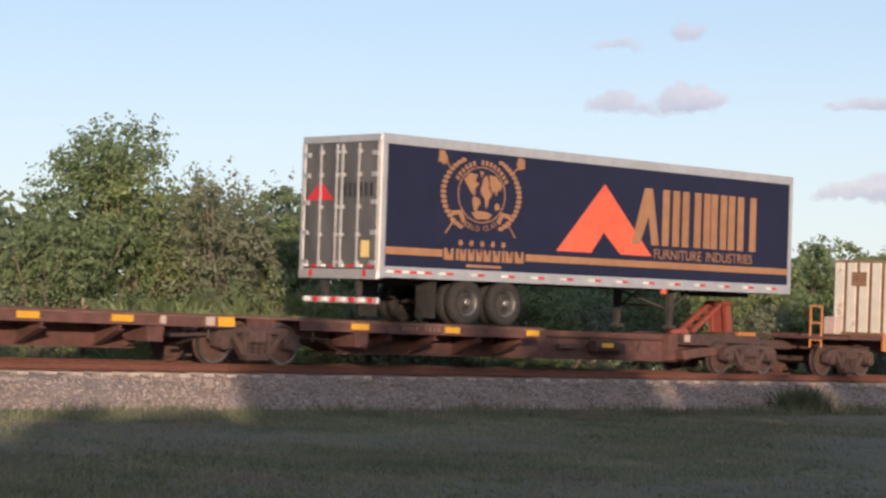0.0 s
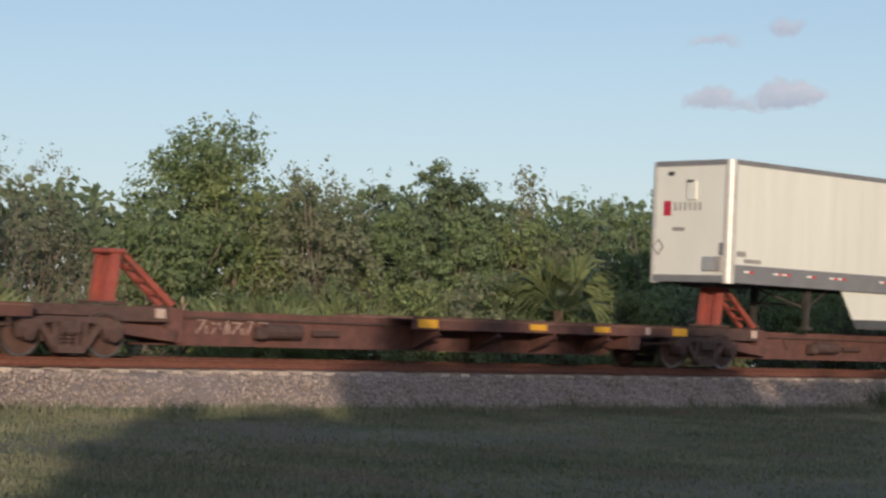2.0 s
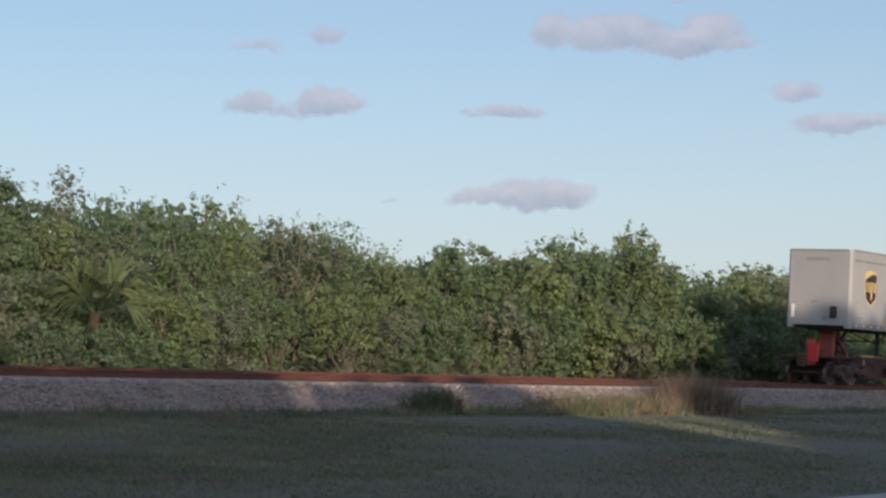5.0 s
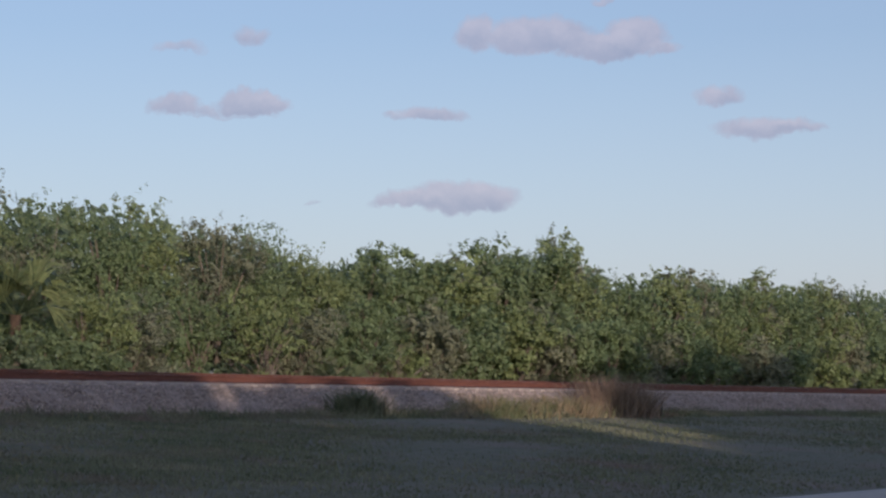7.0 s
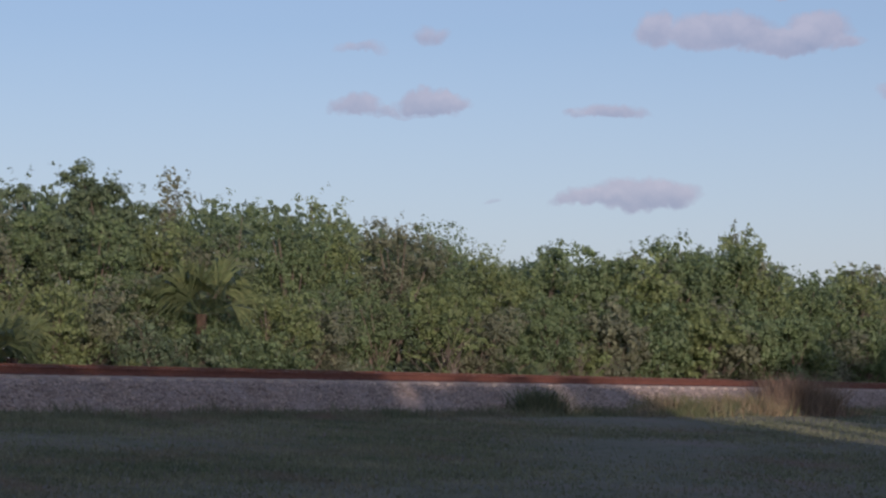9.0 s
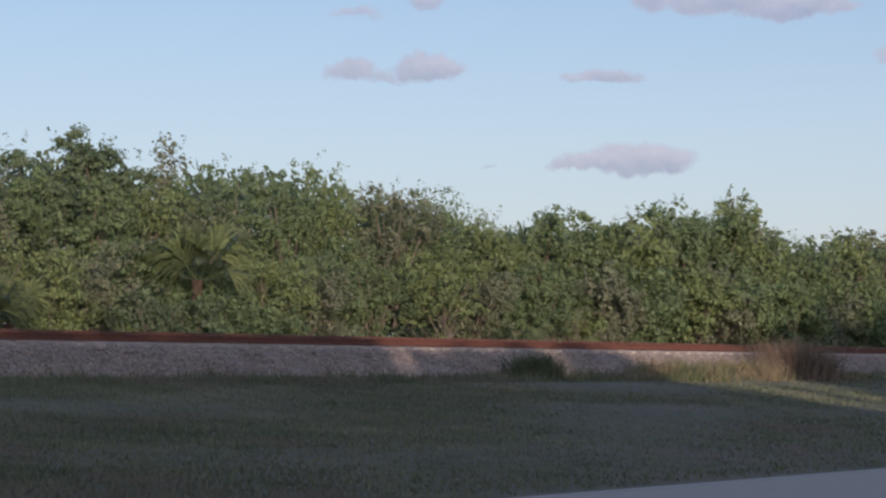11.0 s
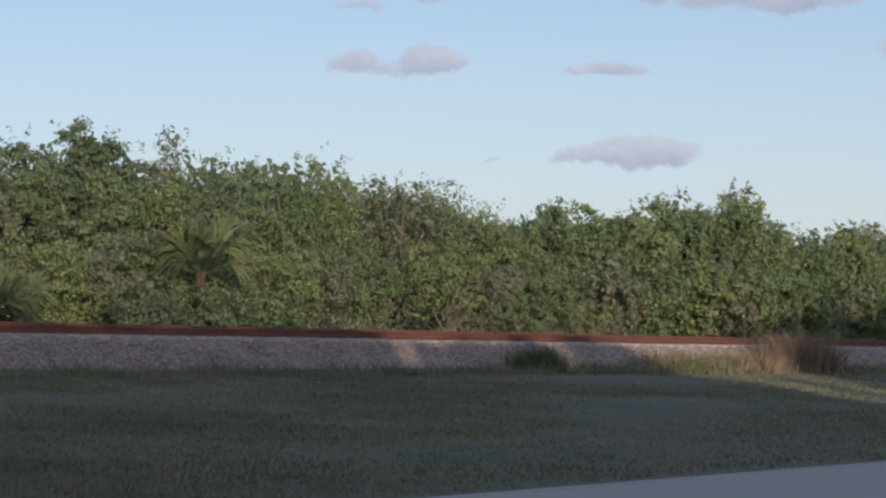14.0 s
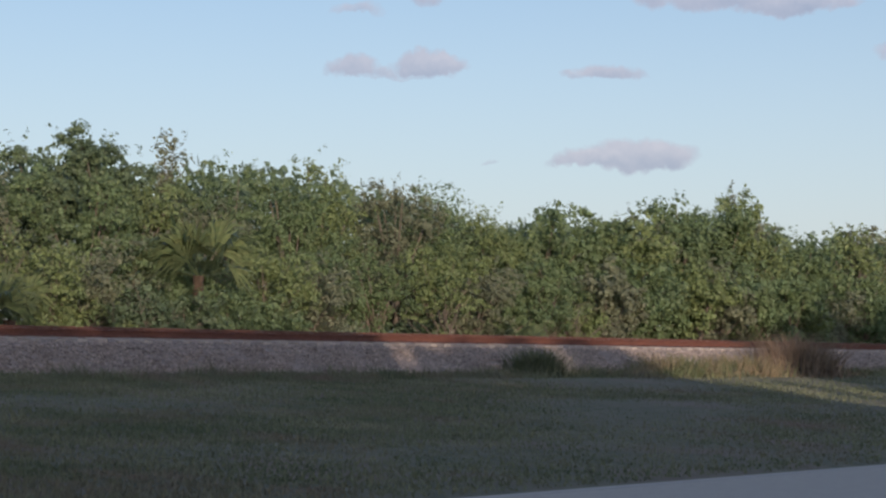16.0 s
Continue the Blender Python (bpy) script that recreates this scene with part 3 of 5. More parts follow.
def number_bars(t, x, y, z, n=9, h=0.1):
    """Worn stencilled characters, as plain bars."""
    for i in range(n):
        if i == 4:
            continue
        boxed("stencil_bar", (x + i * 0.13, x + i * 0.13 + 0.07, y - 0.004, y + 0.004, z - h / 2, z + h / 2), M_RUST_TOP, t, 0.0)


def scrawl(t, L):
    """Pale chalky scrawl on the girder, as plain strokes."""
    x = 3.2
    for i, (w, h) in enumerate(((0.3, 0.26), (0.25, 0.2), (0.12, 0.3), (0.3, 0.22), (0.22, 0.26), (0.3, 0.24))):
        bm = bmesh.new()
        y = -0.424
        for a, b in (((x, 0.5), (x + w * 0.7, 0.5 + h)), ((x, 0.5 + h), (x + w * 0.8, 0.5 + h)), ((x + w * 0.8, 0.5), (x + w * 0.8, 0.5 + h * 0.6))):
            rod(bm, (a[0], y, a[1]), (b[0], y, b[1]), 0.012, sides=4)
        part("scrawl_stroke", bm, M_PALE, t, "pale chalk stroke")
        x += w + 0.06


def end_of_train(t, L):
    """Coupler, grab irons and the red marker on the last unit."""
    bm = bmesh.new()
    box(bm, -1.5, -0.75, -0.16, 0.16, 0.66, 0.88, 0.03)
    box(bm, -1.8, -1.48, -0.14, 0.14, 0.62, 0.96, 0.04)
    part("coupler", bm, M_TRUCK, t)
    bm = bmesh.new()
    box(bm, -1.5, 1.2, -1.15, 1.15, 0.99, 1.05)
    part("end_platform", bm, M_RUST, t)
    for y in (-1.2, 1.2):
        bm = bmesh.new()
        for x in (-1.4, -1.0):
            rod(bm, (x, y, 0.4), (x, y, 1.0), 0.018, sides=6)
        for z in (0.45, 0.7):
            rod(bm, (-1.4, y, z), (-1.0, y, z), 0.018, sides=6)
        part("ladder", bm, M_TRUCK, t)
        bm = bmesh.new()
        rod(bm, (-0.5, y, 1.05), (-0.5, y, 1.35), 0.018, sides=6)
        rod(bm, (-0.5, y, 1.35), (0.2, y, 1.35), 0.018, sides=6)
        part("grab_iron", bm, M_TRUCK, t)
    boxed("marker_flag", (-1.62, -1.57, -0.62, -0.22, 0.8, 1.5), M_RED, t, 0.01, "bright red end marker")
    boxed("marker_housing", (-1.56, -1.4, -0.45, -0.1, 0.7, 1.65), M_HITCH, t, 0.02, "weathered red housing")
    boxed("rail_beam", (0.7, 2.85, -1.29, -1.1, 0.97, 1.07), M_RUST, t, 0.01)
    boxed("beam_arm", (2.4, 2.75, -1.1, -0.6, 0.97, 1.05), M_RUST, t, 0.01)
    boxed("yellow_rail", (0.75, 1.85, -1.28, -1.2, 1.07, 1.13), M_YELLOW, t, 0.0, "yellow painted edge")
    boxed("red_rail", (1.85, 2.8, -1.28, -1.2, 1.07, 1.13), M_HITCH, t, 0.0)
    bm = bmesh.new()
    box(bm, 7.25, 7.98, -1.34, -1.24, 0.88, 0.97)
    box(bm, 7.4, 7.98, -1.34, -1.24, 0.58, 0.68)
    for x in (7.42, 7.9):
        box(bm, x, x + 0.06, -1.31, -1.27, 0.6, 0.9)
    part("yellow_step", bm, M_YELLOW, t, "yellow painted steel step")
    number_bars(t, 8.2, -1.315, 0.85)


def first_unit(t, L):
    number_bars(t, L - 4.9, 1.315, 0.85)
    reflector(t, 5.2, 0.757, 0.62, 0.42, 0.11)
    boxed("red_guard", (2.0, 2.75, 0.5, 0.66, 0.98, 1.09), M_HITCH, t, 0.01, "weathered red guard plate")
    boxed("orange_guard", (-0.72, 0.0, 0.55, 0.7, 0.98, 1.08), M_ORANGE, t, 0.01, "orange guard plate")


# trucks stand at the joints of the five-unit car
JOINTS = (-42.35, -25.55, -8.15, 9.05, 26.55, 42.85)
for u in JOINTS:
    truck(u)
spine_unit(-42.35, 16.8, hitch_up=2.0, plates=((6.1, 0.2, 0.1, "y"), (11.9, 0.5, 0.14, "y"), (14.7, 0.45, 0.12, "y")), extra=end_of_train)
spine_unit(-25.55, 17.4, hitch_up=2.05, hitch_x=1.3, plates=((8.4, 0.55, 0.18, "y"), (11.6, 0.5, 0.13, "y"), (13.6, 0.5, 0.13, "y"), (15.1, 0.14, 0.16, "p"), (16.2, 0.5, 0.18, "y")), extra=scrawl)
spine_unit(-8.15, 17.2, hitch_up=2.05, hitch_x=1.3, plates=((8.25, 0.5, 0.18, "y"), (11.6, 0.5, 0.13, "y"), (14.3, 0.15, 0.16, "p"), (15.9, 0.45, 0.18, "y")))
spine_unit(9.05, 17.5, hitch_up=1.9, hitch_x=1.3, plates=((8.3, 0.55, 0.18, "y"), (11.9, 0.5, 0.13, "y"), (14.0, 0.5, 0.13, "y"), (14.95, 0.14, 0.16, "p"), (16.1, 0.22, 0.17, "p"), (16.5, 0.42, 0.19, "y")))
spine_unit(26.55, 16.3, flip=True, hitch_up=1.85, hitch_x=-0.1, plates=((13.73, 0.5, 0.13, "y"), (11.0, 0.45, 0.13, "y"), (8.43, 0.42, 0.13, "y")), extra=first_unit)


# ---- trailers ----
def tyre_mesh():
    bm = bmesh.new()
    lathe(bm, [(0.29, -0.1), (0.33, -0.125), (0.46, -0.13), (0.505, -0.1), (0.515, -0.03), (0.515, 0.03), (0.505, 0.1), (0.46, 0.13), (0.33, 0.125), (0.29, 0.1)], 28)
    bmesh.ops.recalc_face_normals(bm, faces=bm.faces)
    me = bpy.data.meshes.new("tyre")
    bm.to_mesh(me)
    bm.free()
    me.materials.append(M_TYRE)
    for p in me.polygons:
        p.use_smooth = True
    return me


def rim_mesh(name, material, dark=False):
    """Dished rim with hand holes and a hub, seen from -y."""
    bm = bmesh.new()
    lathe(bm, [(0.3, -0.11), (0.285, -0.1), (0.26, -0.02), (0.23, 0.03), (0.16, 0.0), (0.13, -0.03)], 24)
    lathe(bm, [(0.13, -0.03), (0.09, -0.04), (0.085, -0.13), (0.06, -0.15), (0.001, -0.15)], 14)
    for k in range(5):
        a = 2 * math.pi * k / 5
        rod(bm, (0.195 * math.cos(a), 0.035, 0.195 * math.sin(a)), (0.195 * math.cos(a), -0.004, 0.195 * math.sin(a)), 0.038, sides=8)
    for f in bm.faces:
        c = f.calc_center_median()
        d = math.hypot(c.x, c.z)
        f.material_index = 1 if (0.155 < d < 0.235 and len(f.verts) == 8) or (dark and 0.1 < d < 0.255) else 0
    me = bpy.data.meshes.new(name)
    bmesh.ops.recalc_face_normals(bm, faces=bm.faces)
    bm.to_mesh(me)
    bm.free()
    me.materials.append(material)
    me.materials.append(M_UNDER)
    return me


TYRE = tyre_mesh()
RIMS = {"white": rim_mesh("rim", M_RIM_WHITE), "steel": rim_mesh("rim", M_RIM_STEEL, True)}


def axles(t, xs, z, rim):
    """Dual-tyred trailer axles with hub, springs and hangers."""
    for x in xs:
        for s in (-1, 1):
            w = shared("wheel", TYRE, t, pose(x, s * 1.1, z, 0, 0, 0 if s < 0 else 180))
            shared("rim", RIMS[rim], w, pose(0, 0, 0), "cream-white dished rim" if rim == "white" else "bright steel rim")
            shared("wheel", TYRE, t, pose(x, s * 0.8, z))
        bm = bmesh.new()
        rod(bm, (x, -0.9, z), (x, 0.9, z), 0.065, sides=10)
        part("axle", bm, M_UNDER, t)
    for s in (-0.5, 0.5):
        bm = bmesh.new()
        box(bm, xs[0] - 0.9, xs[-1] + 0.9, s - 0.05, s + 0.05, -0.16, 0.0)
        for x in (xs[0] - 0.7, (xs[0] + xs[-1]) / 2, xs[-1] + 0.7):
            prism(bm, [(x - 0.12, -0.1), (x + 0.12, -0.1), (x + 0.06, z + 0.05), (x - 0.06, z + 0.05)], s - 0.04, s + 0.04)
        part("suspension", bm, M_UNDER, t)


def landing_gear(t, x, foot):
    for s in (-0.85, 0.85):
        bm = bmesh.new()
        box(bm, x - 0.08, x + 0.08, s - 0.08, s + 0.08, -0.55, 0.0, 0.01)
        box(bm, x - 0.06, x + 0.06, s - 0.06, s + 0.06, foot + 0.1, -0.5)
        box(bm, x - 0.14, x + 0.14, s - 0.12, s + 0.12, foot, foot + 0.1, 0.02)
        rod(bm, (x, s, -0.5), (x + 0.75, s, -0.05), 0.03, sides=6)
        part("landing_leg", bm, M_UNDER, t)
    bm = bmesh.new()
    rod(bm, (x, -0.85, -0.4), (x, 0.85, -0.4), 0.03, sides=6)
    rod(bm, (x, -0.8, -0.5), (x - 0.9, 0.0, -0.05), 0.03, sides=6)
    rod(bm, (x, 0.8, -0.5), (x - 0.9, 0.0, -0.05), 0.03, sides=6)
    part("brace", bm, M_UNDER, t)


def floor_beams(t, L):
    me = None
    for i in range(int(L / 0.6)):
        if me is None:
            ob = boxed("floor_beam", (-0.03, 0.03, -1.24, 1.24, -0.02, 0.1), M_UNDER, t, 0.0, at=pose(0.3, 0, 0))
            me = ob.data
        else:
            shared("floor_beam", me, t, pose(0.3 + 0.6 * i, 0, 0))


def shell(t, L, H, material, r0, r1, label=""):
    """The cargo box: walls with upright rounded corners at both ends (radii r0, r1), a roof a little lower than its rails."""
    bm = bmesh.new()
    pts = []
    for cx, cy, r, a0 in ((L - r1, 1.3 - r1, r1, 0), (r0, 1.3 - r0, r0, 90), (r0, -1.3 + r0, r0, 180), (L - r1, -1.3 + r1, r1, 270)):
        for k in range(5):
            a = radians(a0 + 22.5 * k)
            pts.append((cx + r * math.cos(a), cy + r * math.sin(a)))
    a = [bm.verts.new((x, y, 0.1)) for x, y in pts]
    b = [bm.verts.new((x, y, H - 0.03)) for x, y in pts]
    k = len(a)
    for i in range(k):
        bm.faces.new((a[i], a[(i + 1) % k], b[(i + 1) % k], b[i]))
    bm.faces.new(a)
    bm.faces.new(b)
    return part("cargo_box", bm, material, t, label)


def strip(t, name, x0, x1, z0, z1, material, proud=0.006, side=-1, label=""):
    """A flat band on the long side."""
    y0, y1 = sorted((side * 1.29, side * (1.3 + proud)))
    return boxed(name, (x0, x1, y0, y1, z0, z1), material, t, 0.0, label)


def tape(t, xs, z, w=0.3, h=0.05, proud=0.02, side=-1):
    """Red and white reflective tape."""
    for x in xs:
        strip(t, "reflective_tape", x, x + w / 2, z - h / 2, z + h / 2, M_WHITE_MARK, proud, side, "white reflective tape")
        strip(t, "reflective_tape", x + w / 2 + 0.005, x + w, z - h / 2, z + h / 2, M_RED, proud, side, "red reflective tape")


def lettering(t, name, text, x, z, size, material, length=None, side_y=-1.31, label="", at_end=False):
    """Flat painted words on the near side, cut as thin letters."""
    cu = bpy.data.curves.new(name, "FONT")
    cu.body, cu.size, cu.extrude = text, size, 0.003
    ob = new(name, cu)
    dg = bpy.context.evaluated_depsgraph_get()
    me = bpy.data.meshes.new_from_object(ob.evaluated_get(dg))
    bpy.data.objects.remove(ob)
    me.materials.clear()
    me.materials.append(material)
    xs = [v.co.x for v in me.vertices]
    k = length / (max(xs) - min(xs)) if length else 1.0
    me.transform(Matrix.Diagonal((k, 1, 1, 1)))
    return shared(name, me, t, pose(x, side_y, z, 90, 0, 0), label)


def plate(t, name, outline, material, proud=0.008, label="", y=-1.3):
    bm = bmesh.new()
    prism(bm, outline, y - proud, y + 0.004)
    return part(name, bm, material, t, label)


def ring(t, name, cx, cz, ro, ri, material, proud=0.008, n=32, sx=1.0):
    bm = bmesh.new()
    a, b = [], []
    for k in range(n):
        c, s = math.cos(2 * math.pi * k / n), math.sin(2 * math.pi * k / n)
        a.append(bm.verts.new((cx + sx * ro * c, -1.3 - proud, cz + ro * s)))
        b.append(bm.verts.new((cx + sx * ri * c, -1.3 - proud, cz + ri * s)))
    for k in range(n):
        bm.faces.new((a[k], a[(k + 1) % n], b[(k + 1) % n], b[k]))
    r = bmesh.ops.extrude_face_region(bm, geom=list(bm.faces))
    for v in r["geom"]:
        if isinstance(v, bmesh.types.BMVert):
            v.co.y += proud
    return part(name, bm, material, t)


def disc(cx, cz, r, n=20, sx=1.0):
    return [(cx + sx * r * math.cos(2 * math.pi * k / n), cz + r * math.sin(2 * math.pi * k / n)) for k in range(n)]


def blob(cx, cz, r, seed, n=14, sx=1.0):
    rnd = random.Random(seed)
    return [(cx + sx * r * rnd.uniform(0.6, 1.1) * math.cos(2 * math.pi * k / n), cz + r * rnd.uniform(0.6, 1.1) * math.sin(2 * math.pi * k / n)) for k in range(n)]


def cream_trailer():
    """53-foot cream-white trailer with a grey lower band and side skirts; its nose points backwards along the train."""
    L, H = 16.15, 2.95
    t = thing("semi_trailer", pose(-7.70, TRACK_Y, RAIL_Z + 2.08, 0, 0.4, 0), "cream-white dry van trailer with grey lower band and side skirt", "trailer", "trailers on the train")
    shell(t, L, H, M_CREAM, 0.16, 0.03)
    for s in (-1, 1):
        strip(t, "lower_band", 0.2, L - 0.16, 0.0, 0.44, M_GREY_BAND, 0.008, s, "dark grey lower band")
        strip(t, "top_rail", 0.16, L, H - 0.11, H + 0.01, M_GREY_BAND, 0.012, s, "grey top rail")
        strip(t, "rear_post", L - 0.14, L + 0.01, -0.02, H - 0.11, M_CREAM, 0.012, s)
        bm = bmesh.new()
        vs = rod(bm, (0.15, s * 1.15, -0.02), (0.15, s * 1.15, H), 0.165, sides=20)
        part("corner_post", bm, M_STEEL, t, "polished steel rounded corner")
        if s < 0:
            bm = bmesh.new()
            ya, yb = sorted((s * 1.2, s * 1.24))
            prism(bm, [(4.45, -0.02), (11.1, -0.02), (10.9, -0.35), (10.85, -0.62), (4.95, -0.72)], ya, yb)
            part("side_skirt", bm, M_CREAM, t, "cream-white side skirt")
            bm = bmesh.new()
            prism(bm, [(4.95, -0.72), (10.85, -0.62), (10.83, -0.88), (5.08, -0.95)], ya, yb)
            part("skirt_edge", bm, M_SKIRT_DARK, t, "dark rubber skirt edge")
    boxed("front_band", (-0.012, 0.02, -1.14, 1.14, 0.0, 0.17), M_GREY_BAND, t, 0.0, "grey lower front band")
    boxed("front_top_rail", (-0.015, 0.02, -1.14, 1.14, H - 0.12, H + 0.01), M_GREY_BAND, t, 0.0, "grey top rail")
    for i in range(12):
        strip(t, "panel_joint", 1.35 + 1.22 * i, 1.36 + 1.22 * i, 0.45, H - 0.12, M_CREAM, 0.004)
    tape(t, [0.55 + 1.0 * k for k in (0, 1.1, 1.4, 2.4, 3.3, 3.6)] + [5.9, 7.0, 7.35, 8.5, 9.5, 9.85, 11.0, 11.9, 12.25, 13.3, 14.2, 14.55, 15.3], 0.28, 0.36)
    # painted mark: crimson emblem and a row of dark blocks
    ex = 9.2

    def lift(o):
        return [(a, 0.25 + b) for a, b in o]
    plate(t, "emblem", lift([(ex, 0.92), (ex, 1.04), (ex + 0.1, 1.06), (ex + 0.1, 1.92), (ex, 1.95), (ex, 2.08), (ex + 0.62, 2.08), (ex + 0.62, 1.95), (ex + 0.55, 1.92), (ex + 0.55, 1.55), (ex + 1.0, 1.98), (ex + 0.98, 2.08), (ex + 1.4, 2.08), (ex + 1.4, 1.97), (ex + 0.9, 1.5), (ex + 1.36, 1.02), (ex + 1.5, 0.92), (ex + 0.86, 0.92), (ex + 0.9, 1.02), (ex + 0.55, 1.38), (ex + 0.55, 1.05), (ex + 0.64, 0.92)]), M_CRIMSON, label="crimson emblem")
    plate(t, "emblem_plume", lift(blob(ex + 0.35, 2.2, 0.2, 4, sx=1.5)), M_PEACH, label="peach plume shape")
    plate(t, "emblem_figure", lift([(ex + 0.55, 1.5), (ex + 0.5, 1.9), (ex + 0.62, 2.2), (ex + 0.8, 2.12), (ex + 0.82, 1.8), (ex + 0.72, 1.55), (ex + 0.9, 1.3), (ex + 0.7, 1.2)]), M_ALU, 0.014, "grey figure shape")
    x = ex + 1.52
    for w in (0.68, 0.76, 0.12, 0.74, 0.76, 0.62):
        for a, b, z0, z1 in ((0.0, 0.12, 1.52, 2.24), (w - 0.12, w, 1.52, 2.24)) if w > 0.3 else ((0.0, 0.13, 1.52, 2.24),):
            plate(t, "name_bar", [(x + a, z0), (x + b, z0), (x + b, z1), (x + a, z1)], M_DARK_MARK, label="dark bar of a painted name")
        x += w + 0.12
    lettering(t, "lettering", "TRANSPORTATION", ex + 1.6, 1.13, 0.32, M_DARK_MARK, 4.1, label="dark grey painted word")
    bm = bmesh.new()
    for a, b in (((0, 0.24), (0.16, 0)), ((0.16, 0), (0, -0.24)), ((0, -0.24), (-0.16, 0)), ((-0.16, 0), (0, 0.24))):
        rod(bm, (8.7 + a[0], -1.304, 0.72 + a[1]), (8.7 + b[0], -1.304, 0.72 + b[1]), 0.012, sides=4)
    part("placard_holder", bm, M_DARK_MARK, t, "thin metal diamond frame")
    for x, z, w, h, m in ((0.26, 0.70, 0.34, 0.13, M_SILVER_DARK), (0.55, 0.54, 0.62, 0.1, M_SILVER_DARK)):
        strip(t, "small_decal", x, x + w, z - h / 2, z + h / 2, m, 0.008)
    # front wall fittings
    def front(name, y0, y1, z0, z1, m, out=0.03, label=""):
        boxed(name, (-out, 0.01, y0, y1, z0, z1), m, t, 0.0, label)
    front("document_box", -0.2, 0.06, 2.0, 2.45, M_CREAM, 0.06)
    front("box_latch", -0.12, 0.08, 2.42, 2.48, M_DARK_MARK, 0.07)
    front("front_decal", 0.55, 0.75, 2.6, 2.7, M_DARK_MARK, 0.006)
    front("front_emblem", 0.62, 0.86, 1.62, 1.98, M_CRIMSON, 0.006, "crimson emblem")
    for k in range(6):
        front("front_name_block", 0.52 - 0.16 * k - 0.07, 0.52 - 0.16 * k, 1.74, 1.94, M_SILVER_DARK, 0.006)
    front("front_decal", 0.15, 0.55, 1.24, 1.33, M_SILVER_DARK, 0.006)
    front("air_coupling", -1.08, -0.9, 0.28, 0.62, M_SILVER_DARK, 0.07, "grimy air coupling")
    front("electric_socket", -0.88, -0.52, 0.28, 0.62, M_ALU, 0.07)
    front("front_sign", -1.12, -0.98, 0.65, 0.95, M_GREY_BAND, 0.02)
    bm = bmesh.new()
    for a, b in (((0, 0.2), (0.16, 0)), ((0.16, 0), (0, -0.2)), ((0, -0.2), (-0.16, 0)), ((-0.16, 0), (0, 0.2))):
        rod(bm, (-0.01, 1.0 + a[0], 0.85 + a[1]), (-0.01, 1.0 + b[0], 0.85 + b[1]), 0.012, sides=4)
    part("placard_holder", bm, M_DARK_MARK, t, "thin metal diamond frame")
    floor_beams(t, L)
    axles(t, (12.15, 13.42), -0.56, "white")
    landing_gear(t, 3.55, -1.05)
    boxed("upper_coupler", (0.4, 1.6, -0.6, 0.6, -0.1, 0.0), M_UNDER, t)
    bm = bmesh.new()
    for s in (-0.7, 0.7):
        prism(bm, [(L - 1.0, 0.0), (L - 0.55, 0.0), (L - 0.55, -0.4), (L - 0.62, -0.4)], s - 0.03, s + 0.03)
        box(bm, L - 0.1, L - 0.02, s - 0.05, s + 0.05, -0.68, 0.0)
    box(bm, L - 0.12, L - 0.02, -1.15, 1.15, -0.72, -0.6)
    box(bm, L - 2.0, L - 0.1, -1.0, -0.94, -0.66, -0.6)
    part("rear_bumper", bm, M_CREAM, t, "pale rear underride bumper")
    boxed("small_lamp", (8.4, 8.6, -1.26, -1.2, -0.1, 0.0), M_UNDER, t)
    return rolls(t)


